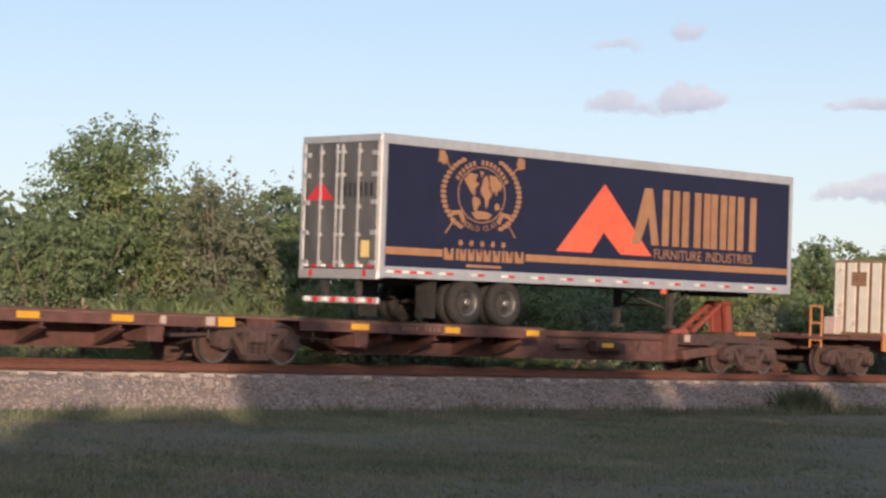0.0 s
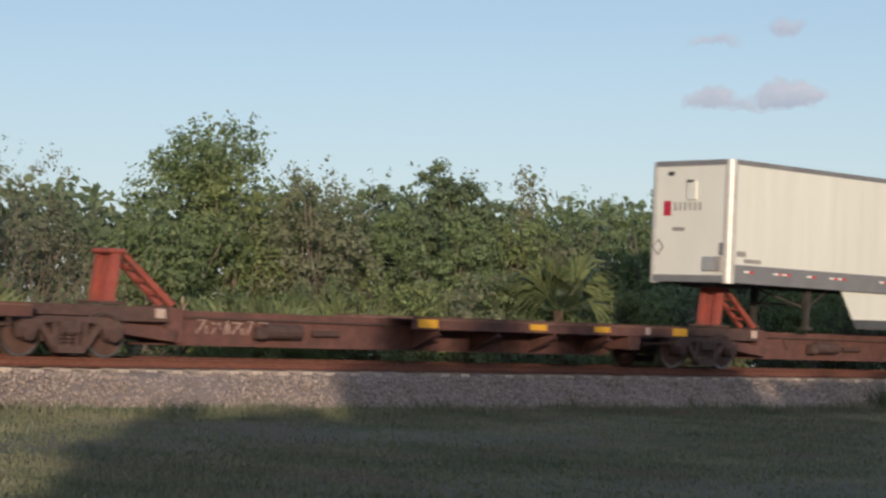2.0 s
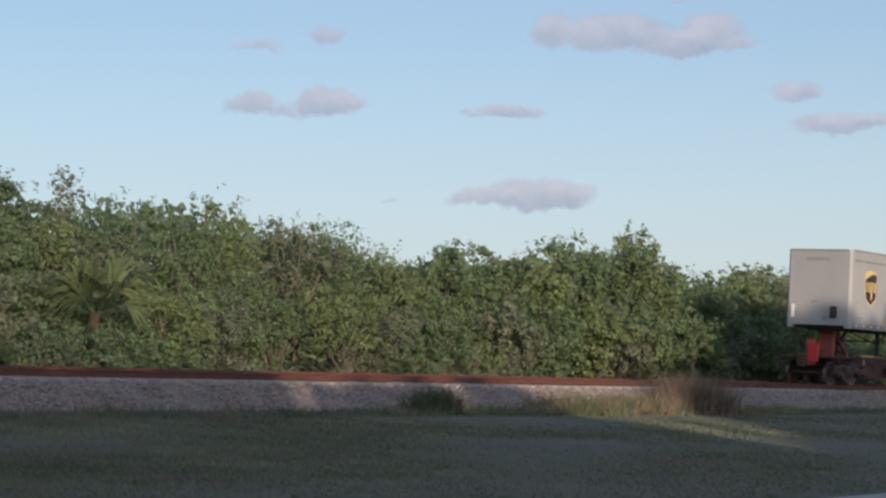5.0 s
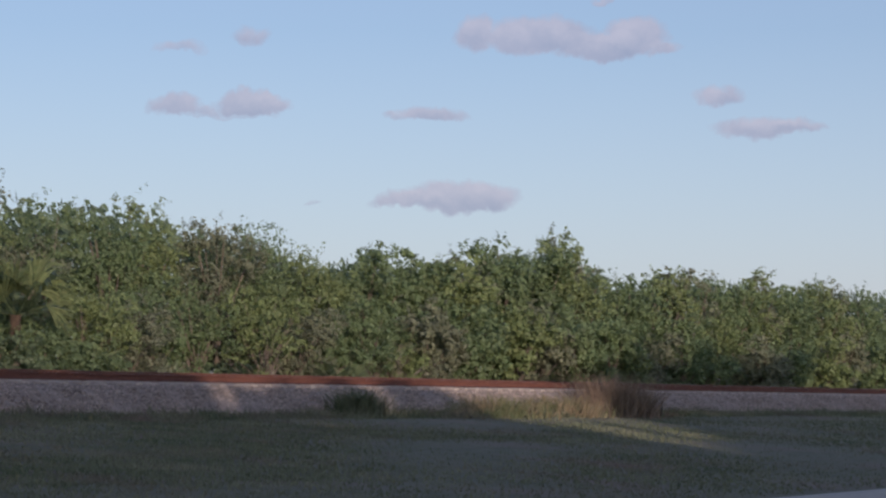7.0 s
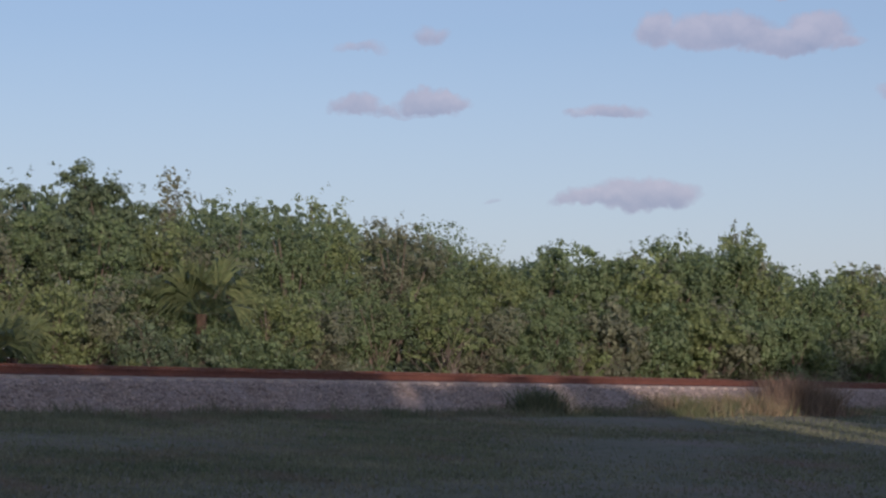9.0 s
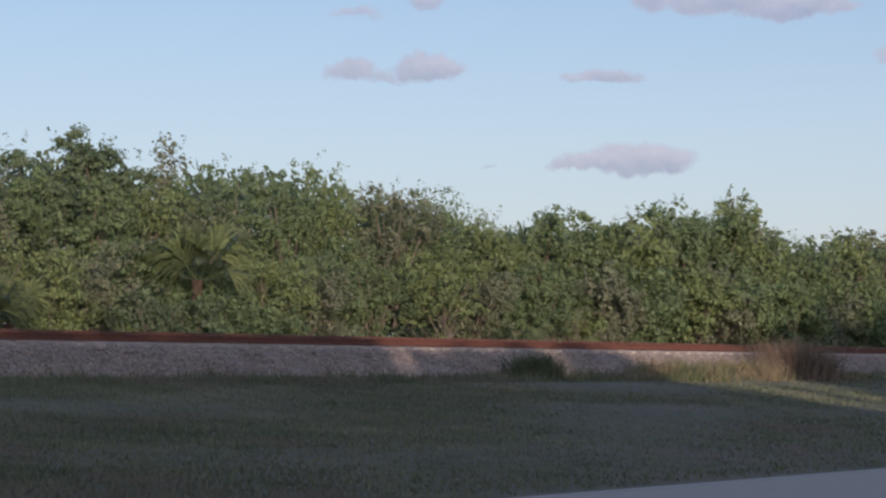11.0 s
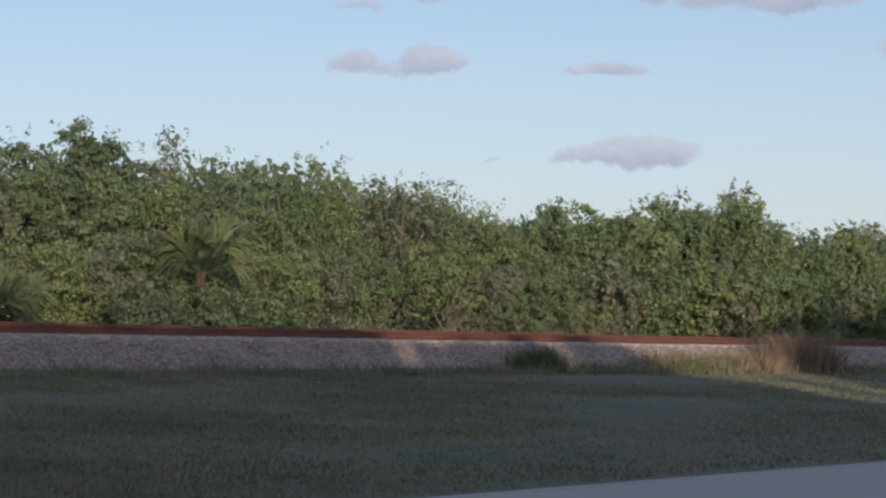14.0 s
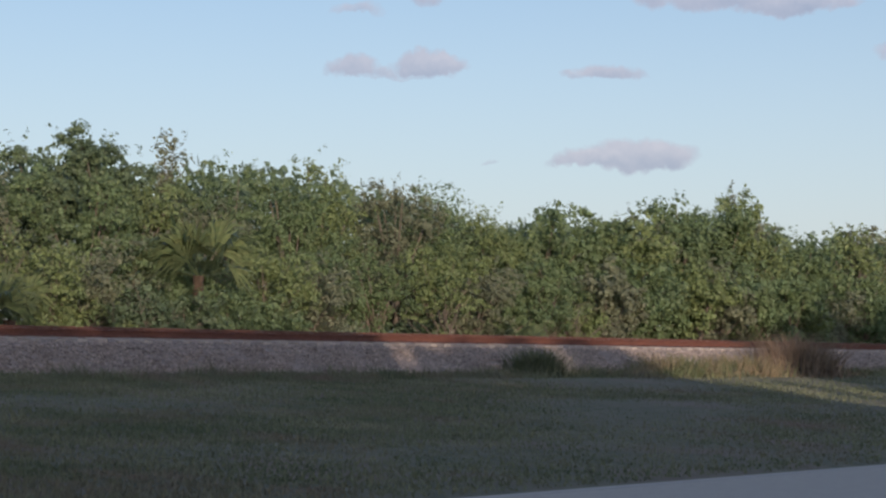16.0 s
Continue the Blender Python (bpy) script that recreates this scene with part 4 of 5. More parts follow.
def navy_trailer():
    """48-foot navy-blue trailer, doors towards the train's end."""
    L, H = 14.55, 3.06
    t = thing("semi_trailer", pose(29.60, TRACK_Y, RAIL_Z + 1.92, 0, -0.75, 0), "navy-blue dry van trailer with tan stripe and coral triangle", "trailer", "trailers on the train")
    shell(t, L, H, M_NAVY, 0.02, 0.06)
    for s in (-1, 1):
        strip(t, "top_rail", 0.0, L, H - 0.2, H + 0.01, M_ALU, 0.015, s, "silver aluminium top rail")
        strip(t, "bottom_rail", 0.12, L, 0.0, 0.24, M_ALU, 0.015, s, "silver aluminium bottom rail")
        strip(t, "rear_post", 0.0, 0.13, -0.02, H - 0.2, M_ALU, 0.02, s, "silver rear corner post")
        strip(t, "front_post", L - 0.14, L, 0.24, H - 0.2, M_ALU, 0.012, s, "silver front corner post")
        if s < 0:
            strip(t, "tan_stripe", 0.16, 1.85, 0.5, 0.66, M_TAN, 0.006, s, "tan painted stripe")
            strip(t, "tan_stripe", 4.5, L - 0.15, 0.5, 0.66, M_TAN, 0.006, s, "tan painted stripe")
    # rear frame and doors
    boxed("door_header", (-0.03, 0.04, -1.29, 1.29, H - 0.16, H), M_ALU, t, 0.01, "silver door header")
    boxed("door_sill", (-0.05, 0.04, -1.29, 1.29, -0.05, 0.16), M_ALU, t, 0.01, "silver door sill")
    for s in (-1, 1):
        ya, yb = sorted((s * 1.3, s * 1.18))
        boxed("door_post", (-0.03, 0.02, ya, yb, 0.16, H - 0.16), M_STEEL if s < 0 else M_ALU, t, 0.008, "bright steel door post")
        ya, yb = sorted((s * 1.17, s * 0.01))
        d = boxed("rear_door", (-0.02, 0.0, ya, yb, 0.17, H - 0.17), M_DOOR, t, 0.008, "smoky dark steel door")
        for y in (s * 0.09, s * 0.62):
            bm = bmesh.new()
            rod(bm, (-0.06, y, 0.2), (-0.06, y, H - 0.2), 0.022, sides=8)
            for z in (0.3, 0.9, 1.5, 2.2, 2.7):
                box(bm, -0.07, -0.01, y - 0.05, y + 0.05, z - 0.04, z + 0.04)
            part("lock_rod", bm, M_ALU, d, "galvanised lock rod")
        for z in (0.3, 0.95, 1.6, 2.2, 2.65):
            ya, yb = sorted((s * 1.22, s * 1.02))
            boxed("hinge", (-0.05, 0.0, ya, yb, z - 0.05, z + 0.05), M_ALU, d, 0.0)
    for k in range(8):
        y = 1.15 - 0.3 * k
        boxed("reflective_tape", (-0.06, -0.02, y - 0.14, y, 0.2, 0.26), M_RED if k % 2 else M_WHITE_MARK, t, 0.0)
        boxed("reflective_tape", (0.0, 0.05, y - 0.14, y, -0.55, -0.45), M_RED if k % 2 else M_WHITE_MARK, t, 0.0)
    boxed("bumper_bar", (0.06, 0.14, -1.2, 1.2, -0.58, -0.44), M_ALU, t, 0.01, "rear underride bar")
    for s in (-0.55, 0.55):
        boxed("mud_flap", (1.72, 1.75, 1.7 * s - 0.3, 1.7 * s + 0.3, -0.85, -0.05), M_TYRE, t, 0.0, "black rubber mud flap")
        boxed("bumper_post", (0.06, 0.16, s - 0.06, s + 0.06, -0.45, 0.0), M_UNDER, t, 0.0)
        boxed("tail_lamp", (-0.055, 0.0, s * 1.6 - 0.06, s * 1.6 + 0.06, 0.0, 0.15), M_RED, t, 0.0, "red tail lamp")
    boxed("door_placard", (-0.03, 0.0, -0.98, -0.72, 0.42, 0.78), M_GOLD, t, 0.0, "yellow paper placard")
    bm = bmesh.new()
    vs = [bm.verts.new(p) for p in ((-0.028, 1.12, 1.66), (-0.028, 0.2, 1.66), (-0.028, 0.66, 2.08))]
    bm.faces.new(vs)
    r = bmesh.ops.extrude_face_region(bm, geom=list(bm.faces))
    for v in r["geom"]:
        if isinstance(v, bmesh.types.BMVert):
            v.co.x += 0.006
    part("door_triangle", bm, M_RED, t, "red triangle on the door")
    for k in range(6):
        boxed("door_name_block", (-0.028, -0.02, -0.1 - 0.17 * k - 0.1, -0.1 - 0.17 * k, 1.72, 2.02), M_DARK_MARK, t, 0.0)
    tape(t, [0.2 + 0.45 * k for k in range(3)] + [1.75 + 0.98 * k for k in range(13)], 0.13, 0.44, 0.055)
    # painted marks
    x = 5.52
    plate(t, "coral_triangle", [(x, 0.78), (x + 1.62, 2.42), (x + 3.4, 0.78), (x + 2.25, 0.78), (x + 1.62, 1.28), (x + 1.2, 0.78)], M_CORAL, label="coral-red triangle with a notch")
    x = 8.15
    plate(t, "name_block", [(x, 1.05), (x + 0.3, 1.05), (x + 0.62, 1.75), (x + 0.75, 1.05), (x + 1.02, 1.05), (x + 0.74, 2.42), (x + 0.46, 2.42)], M_TAN, 0.012, "tan wedge of a painted name")
    for dx, w in ((1.14, 0.64), (1.9, 0.72), (2.74, 0.54), (3.4, 0.58), (4.1, 0.76)):
        for a, b in ((0.0, 0.25), (w - 0.25, w)):
            plate(t, "name_block", [(x + dx + a, 1.05), (x + dx + b, 1.05), (x + dx + b, 2.42), (x + dx + a, 2.42)], M_TAN, 0.012, "tan bar of a painted name")
    lettering(t, "lettering", "FURNITURE", 8.98, 0.73, 0.34, M_TAN, 1.82, label="tan painted word")
    lettering(t, "lettering", "INDUSTRIES", 11.0, 0.73, 0.34, M_TAN, 1.86, label="tan painted word")
    # crest: wreath, ring and globe in tan
    cx, cz = 3.02, 1.92
    ring(t, "crest_ring", cx, cz, 0.63, 0.605, M_TAN, sx=1.2)

    def land(*outline):
        plate(t, "crest_land", [(cx + 0.74 * x, cz + 0.62 * z) for x, z in outline], M_TAN)

    land((-0.78, 0.5), (-0.55, 0.76), (-0.2, 0.72), (-0.3, 0.48), (-0.12, 0.4), (-0.3, 0.2), (-0.36, 0.0), (-0.28, -0.04), (-0.46, 0.06), (-0.62, 0.3))
    land((-0.12, 0.86), (0.08, 0.82), (-0.02, 0.62))
    land((-0.36, -0.06), (-0.12, -0.12), (-0.04, -0.28), (-0.18, -0.48), (-0.24, -0.7), (-0.33, -0.5), (-0.4, -0.22))
    land((0.0, 0.35), (0.04, 0.6), (0.2, 0.72), (0.3, 0.4), (0.28, 0.28), (0.42, 0.05), (0.3, -0.15), (0.27, -0.38), (0.18, -0.48), (0.12, -0.12), (-0.02, 0.02), (-0.06, 0.2))
    land((0.3, 0.74), (0.6, 0.7), (0.86, 0.4), (0.78, 0.18), (0.68, 0.25), (0.62, 0.0), (0.52, 0.2), (0.45, 0.08), (0.35, 0.32))
    land((0.55, -0.34), (0.7, -0.24), (0.8, -0.44), (0.62, -0.54))
    land((-0.42, -0.66), (-0.1, -0.58), (0.25, -0.6), (0.46, -0.68), (0.3, -0.86), (-0.22, -0.88))
    # words round the ring: an unlettered name above, two plain words on the ribbon below
    for k in range(15):
        a = radians(28 + 124 * k / 14)
        if k == 6:
            continue
        px, pz, c, s = cx - 1.2 * 0.72 * math.cos(a), cz + 0.72 * math.sin(a), math.cos(a - math.pi / 2), -math.sin(a - math.pi / 2)
        plate(t, "word_block", [(px + u * c - v * s, pz + u * s + v * c) for u, v in ((-0.035, -0.055), (0.035, -0.055), (0.035, 0.055), (-0.035, 0.055))], M_TAN)
    for k, letter in enumerate("WORLD CLASS"):
        a = radians(-128 + 76 * k / 10)
        if letter != " ":
            ob = lettering(t, "letter", letter, cx + 1.2 * 0.79 * math.cos(a) - 0.05, cz + 0.79 * math.sin(a) - 0.02, 0.17, M_TAN)
            ob.matrix_basis = ob.matrix_basis @ Matrix.Rotation((a + math.pi / 2) * 0.8, 4, "Z")
    for s in (-1, 1):
        plate(t, "ribbon_fold", [(cx + s * x, cz + z) for x, z in ((0.5, -0.58), (0.62, -0.36), (0.95, -0.4), (0.9, -0.5), (0.7, -0.46), (0.6, -0.64))], M_TAN)
    for s in (-1, 1):
        for k in range(17):
            a = radians(-58 + 7.4 * k)
            px, pz = cx + s * 1.2 * math.cos(a), cz + 0.86 * math.sin(a)
            plate(t, "wreath_leaf", disc(px, pz, 0.05, 6, 1.9), M_TAN)
        plate(t, "crest_axe", blob(cx + s * 1.24, cz + 0.76, 0.17, 31 + s), M_TAN)
        bm = bmesh.new()
        rod(bm, (cx + s * 1.16, -1.304, cz + 0.7), (cx + s * 0.95, -1.304, cz + 0.52), 0.02, sides=4)
        rod(bm, (cx + s * 0.85, -1.304, cz - 0.6), (cx + s * 1.1, -1.304, cz - 0.9), 0.02, sides=4)
        part("crest_shaft", bm, M_TAN, t)
    for k in range(5):
        a0 = 2.4 + 0.34 * k
        plate(t, "crest_star", [(a0 + (0.09 if j % 2 else 0.04) * math.sin(math.pi * j / 5), 0.83 + (0.09 if j % 2 else 0.04) * math.cos(math.pi * j / 5)) for j in range(10)], M_TAN)
    x = 1.9
    for w in (0.36, 0.1, 0.24, 0.24, 0.22, 0.28, 0.28, 0.1, 0.28, 0.36):
        plate(t, "word_block", [(x, 0.44), (x + w * 0.8, 0.44), (x + w * 0.8, 0.7), (x + w * 0.62, 0.7), (x + w * 0.5, 0.52), (x + w * 0.2, 0.7), (x, 0.7)] if w > 0.2 else [(x, 0.44), (x + 0.07, 0.44), (x + 0.07, 0.7), (x, 0.7)], M_TAN)
        x += w + 0.015
    strip(t, "word_block", 2.6, 3.7, 0.3, 0.36, M_TAN)
    floor_beams(t, L)
    axles(t, (2.75, 3.98), -0.48, "steel")
    landing_gear(t, 10.2, -0.98)
    bm = bmesh.new()
    box(bm, 1.4, 5.0, -0.6, 0.6, -0.12, 0.0)
    part("slider_frame", bm, M_UNDER, t)
    boxed("upper_coupler", (12.4, 13.7, -0.6, 0.6, -0.12, 0.0), M_UNDER, t)
    boxed("marker_lamp", (9.4, 9.55, -1.3, -1.2, -0.12, 0.0), M_CORAL, t, 0.01, "amber side lamp")
    return rolls(t)


def grey_trailer():
    """45-foot weathered grey trailer with a gold and brown shield."""
    L, H = 13.75, 2.93
    t = thing("semi_trailer", pose(-42.8, TRACK_Y, RAIL_Z + 2.1, 0, 0.45, 0), "weathered grey dry van trailer with gold and brown shield", "trailer", "trailers on the train")
    shell(t, L, H, M_SILVER, 0.14, 0.03)
    for s in (-1, 1):
        strip(t, "top_rail", 0.14, L, H - 0.06, H + 0.01, M_SILVER_DARK, 0.012, s, "dull grey top rail")
        strip(t, "side_stripe", 0.25, L - 0.04, H - 0.44, H - 0.35, M_SILVER_DARK, 0.006, s, "faded darker stripe")
        strip(t, "bottom_rail", 0.14, L, 0.0, 0.2, M_SILVER_DARK, 0.014, s, "dull grey bottom rail")
        strip(t, "rear_post", L - 0.05, L + 0.02, -0.05, H - 0.06, M_RUST_TOP, 0.012, s, "brownish rear corner post")
        bm = bmesh.new()
        rod(bm, (0.14, s * 1.16, 0.0), (0.14, s * 1.16, H - 0.02), 0.146, sides=16)
        part("corner_post", bm, M_SILVER, t, "rounded front corner")
    boxed("front_top_rail", (-0.012, 0.02, -1.16, 1.16, H - 0.08, H), M_SILVER_DARK, t, 0.0)
    for i in range(22):
        strip(t, "panel_joint", 0.6 + 0.6 * i, 0.606 + 0.6 * i, 0.21, H - 0.5, M_SILVER, 0.004)
    tape(t, [0.45 + 0.66 * k for k in range(20)], 0.13, 0.34, 0.055)
    sx = 1.72
    out = [(sx - 0.55, 2.12), (sx - 0.52, 1.3), (sx - 0.42, 1.1), (sx, 0.88), (sx + 0.42, 1.1), (sx + 0.52, 1.3), (sx + 0.55, 2.12), (sx + 0.3, 2.22), (sx, 2.25), (sx - 0.3, 2.22)]
    plate(t, "shield", out, M_GOLD, 0.006, "gold shield mark")
    plate(t, "shield_field", [(sx - 0.49, 1.86), (sx - 0.46, 1.32), (sx - 0.38, 1.14), (sx, 0.94), (sx + 0.38, 1.14), (sx + 0.46, 1.32), (sx + 0.49, 2.08), (sx + 0.2, 2.1), (sx - 0.2, 2.0)], M_BROWN_MARK, 0.011, "dark brown shield field")
    for a, b, z0, z1 in ((-0.4, -0.29, 1.42, 1.8), (-0.18, -0.08, 1.42, 1.8), (-0.01, 0.1, 1.15, 1.8), (0.17, 0.22, 1.42, 1.8), (0.28, 0.4, 1.42, 1.8)):
        plate(t, "shield_bar", [(sx + a, z0), (sx + b, z0), (sx + b, z1), (sx + a, z1)], M_GOLD, 0.016, "gold bar on the shield")
    for x, z, w, h, m in ((2.75, 0.3, 0.18, 0.12, M_YELLOW), (11.4, 0.3, 0.18, 0.12, M_YELLOW), (13.25, 0.42, 0.16, 0.2, M_SILVER_DARK), (0.6, 0.42, 0.5, 0.035, M_SILVER_DARK), (7.9, 2.0, 0.1, 0.2, M_SILVER_DARK)):
        strip(t, "side_decal", x, x + w, z - h / 2, z + h / 2, m, 0.009)

    def front(name, y0, y1, z0, z1, m, out=0.03, label=""):
        boxed(name, (-out, 0.01, y0, y1, z0, z1), m, t, 0.0, label)
    for k in range(8):
        front("front_number_bar", 0.55 - 0.12 * k - 0.09, 0.55 - 0.12 * k, 2.5, 2.62, M_SILVER_DARK, 0.006)
    front("front_vent", 0.98, 1.1, 0.35, 0.85, M_WHITE_MARK, 0.04)
    front("air_coupling", -0.75, -0.5, 0.35, 0.8, M_UNDER, 0.07)
    front("front_decal", -0.35, -0.2, 0.3, 0.42, M_SILVER_DARK, 0.02)
    front("front_decal", 0.0, 0.3, 0.95, 1.0, M_SILVER_DARK, 0.006)
    floor_beams(t, L)
    axles(t, (10.2, 11.58), -0.55, "steel")
    landing_gear(t, 3.55, -1.08)
    boxed("upper_coupler", (0.4, 1.5, -0.6, 0.6, -0.1, 0.0), M_UNDER, t)
    boxed("slider_frame", (7.9, 12.4, -0.55, 0.55, -0.14, 0.0), M_UNDER, t)
    boxed("spare_tank", (8.2, 8.9, -0.9, -0.4, -0.62, -0.2), M_UNDER, t, 0.05)
    bm = bmesh.new()
    for s in (-0.6, 0.6):
        box(bm, L - 0.6, L - 0.5, s - 0.04, s + 0.04, -0.5, 0.0)
    box(bm, L - 0.6, L - 0.5, -1.1, 1.1, -0.56, -0.46)
    part("rear_bumper", bm, M_UNDER, t)
    return rolls(t)


def container_car():
    """The car ahead: orange end platform, truck and a white ribbed container."""
    u = 47.3
    truck(u)
    t = thing("container_flatcar", pose(u, TRACK_Y, RAIL_Z), "brown and orange flatcar end with handrails", "flatcar")
    bm = bmesh.new()
    box(bm, -1.4, 15.0, -0.45, 0.45, 0.7, 1.1)
    box(bm, -0.4, 15.0, -1.3, 1.3, 1.0, 1.12)
    box(bm, -2.1, -0.4, -1.25, 1.25, 0.98, 1.05)
    part("deck", bm, M_RUST, t)
    bm = bmesh.new()
    box(bm, -3.2, -1.4, -0.16, 0.16, 0.66, 0.9, 0.03)
    part("coupler", bm, M_TRUCK, t)
    boxed("side_sill", (1.2, 15.0, -1.34, -1.25, 0.7, 1.2), M_ORANGE, t, 0.01, "orange side sill")
    for x in (-2.05, -1.55):
        bm = bmesh.new()
        rod(bm, (x, -1.2, 0.75), (x, -1.2, 1.85), 0.03, sides=6)
        part("handrail_post", bm, M_ORANGE, t)
    bm = bmesh.new()
    for z in (0.95, 1.4, 1.85):
        rod(bm, (-2.05, -1.2, z), (-1.55, -1.2, z), 0.025, sides=6)
    part("handrail", bm, M_ORANGE, t)
    boxed("hand_brake", (-0.5, -0.2, -0.9, -0.5, 1.12, 1.6), M_PALE, t, 0.03)
    rolls(t)
    c = thing("shipping_container", pose(u + 2.5, TRACK_Y, RAIL_Z + 1.13), "white ribbed container with rust-brown streaks", "container")
    L, H = 12.2, 2.15
    bm = bmesh.new()
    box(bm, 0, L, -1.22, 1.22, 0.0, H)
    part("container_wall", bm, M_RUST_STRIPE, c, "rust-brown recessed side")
    for k in range(24):
        bm = bmesh.new()
        prism(bm, [(0.05 + 0.5 * k, 0.06), (0.4 + 0.5 * k, 0.06), (0.4 + 0.5 * k, H - 0.1), (0.05 + 0.5 * k, H - 0.1)], -1.27, -1.21)
        part("side_rib", bm, M_WHITE_BOX, c)
    for z in (0.0, H - 0.1):
        boxed("rail_bar", (0, L, -1.29, -1.2, z, z + 0.1), M_WHITE_BOX, c, 0.01)
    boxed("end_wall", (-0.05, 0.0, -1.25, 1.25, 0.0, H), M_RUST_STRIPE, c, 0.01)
    for k in range(6):
        y = -1.2 + 0.42 * k
        boxed("end_rib", (-0.11, -0.052, y, y + 0.28, 0.08, H - 0.08), M_WHITE_BOX, c, 0.0)
    boxed("end_decal", (-0.13, -0.11, 0.1, 0.6, 1.4, 1.8), M_RUST_STRIPE, c, 0.0)
    boxed("decal", (0.75, 1.3, -1.29, -1.27, 1.45, 1.85), M_DARK_MARK, c, 0.0)
    rolls(c)


cream_trailer()
navy_trailer()
grey_trailer()
container_car()

# ---- woods ----
def unit(v):
    return v / np.maximum(np.linalg.norm(v, axis=-1, keepdims=True), 1e-9)


def leaf_quads(rng, centres, outward, length, width):
    """Leaf blades round the centres: pointed quads that face outward and up, with a wide scatter."""
    n = len(centres)
    nor = unit(1.0 * outward + np.array([0, -0.3, 0.4]) + rng.normal(0, 0.5, (n, 3)))
    tan = unit(np.cross(nor, rng.normal(0, 1, (n, 3))))
    bi = np.cross(nor, tan)
    l = (length * rng.uniform(0.6, 1.3, n))[:, None]
    w = (width * rng.uniform(0.6, 1.3, n))[:, None]
    v = np.stack([centres - tan * l / 2, centres + bi * w / 2 + tan * l * 0.05, centres + tan * l / 2 - nor * l * 0.12, centres - bi * w / 2 + tan * l * 0.05], 1)
    return v.reshape(-1, 3)


def quads(n):
    return np.arange(4 * n).reshape(n, 4)


def tree(x, y, top, wide, material, seed, name="tree", low=0.3, leaves=5200, leaf=0.17, clumps=34, label="", trunk=0.12, tall=1.0, spiky=0.3):
    """A broad-leaved tree or shrub: tapered trunk, limbs to every clump, leaves massed in clumps of unequal size."""
    rng = np.random.default_rng(seed)
    z0 = ground_z(y)
    h = top - z0
    t = thing(name, pose(x, y, z0), label or "leafy green roadside tree in evening sun", "tree", "trees along the railway")
    cz, rz = h * (low + (1 - low) / 2), h * (1 - low) / 2
    d = unit(rng.normal(0, 1, (clumps, 3)))
    rad = rng.random(clumps) ** 0.45
    c = d * rad[:, None] * np.array([wide / 2, min(wide / 2, 2.2), rz]) * 0.86
    c[:, 0] += 0.22 * wide * np.sin(3 * c[:, 2] / max(rz, 0.1) + seed) * (np.abs(c[:, 2]) / rz)
    c[:, 2] += cz
    size = rng.uniform(0.36, 0.8, clumps) * (0.55 + 0.16 * wide)
    share = size ** 2 / np.sum(size ** 2)
    cnt = np.maximum((share * leaves).astype(int), 12)
    idx = np.repeat(np.arange(clumps), cnt)
    # every clump is a head of smaller sprays, with gaps between them
    sprays = 11
    hub = unit(rng.normal(0, 1, (clumps, sprays, 3))) * (0.45 + 0.55 * rng.random((clumps, sprays, 1)))
    wide_of = rng.uniform(0.2, 0.46, (clumps, sprays))
    pick = rng.integers(0, sprays, len(idx))
    loose = unit(rng.normal(0, 1, (len(idx), 3))) * (rng.random(len(idx)) ** 0.45)[:, None]
    off = hub[idx, pick] + loose * wide_of[idx, pick][:, None]
    pos = c[idx] + off * size[idx][:, None] * np.array([1.12, 1.12, 0.85])
    off = 0.55 * off + 0.9 * loose
    # loose sprigs that break the outline
    k = int(leaves * 0.05)
    s_at = rng.integers(0, clumps, k // 10 + 1)
    sd = unit(np.stack([rng.normal(0, 0.5, len(s_at)), rng.normal(0, 0.5, len(s_at)), rng.random(len(s_at)) + 0.2], -1))
    step = rng.random((len(s_at), 10, 1)) * (0.35 + spiky)
    sp = (c[s_at] + sd * size[s_at][:, None] * 0.85)[:, None] + sd[:, None] * step + rng.normal(0, 0.045, (len(s_at), 10, 3))
    pos = np.concatenate([pos, sp.reshape(-1, 3)])
    outw = np.concatenate([off, np.repeat(sd, 10, 0)])
    keep = (pos[:, 2] > 0.05) & (pos[:, 2] < h + 0.3)
    pos, outw = pos[keep], outw[keep]
    me = polys_mesh("crown", leaf_quads(rng, pos, outw, leaf, leaf * 0.55), quads(len(pos)), material)
    shared("crown", me, t, pose(0, 0, 0))
    bm = bmesh.new()
    top_of = Vector((float(c[:, 0].mean()) * 0.5, 0, h * (low + 0.35 * (1 - low))))
    mid = Vector((rng.normal(0, 0.12), rng.normal(0, 0.1), h * low * 0.6 + 0.2))
    rod(bm, (0, 0, -0.1), mid, trunk, trunk * 0.8, 7)
    rod(bm, mid, top_of, trunk * 0.8, trunk * 0.5, 7)
    for p in c[:: max(1, clumps // 16)]:
        f = min(1.0, max(0.15, p[2] / h - 0.25))
        a = mid.lerp(top_of, f) if p[2] > mid.z else mid
        b = Vector(p)
        q = a.lerp(b, 0.55) + Vector((0, 0, 0.12))
        rod(bm, a, q, trunk * 0.36, trunk * 0.24, 5)
        rod(bm, q, b, trunk * 0.24, trunk * 0.1, 5)
    part("trunk", bm, M_BARK, t, "grey branching trunk")
    return t


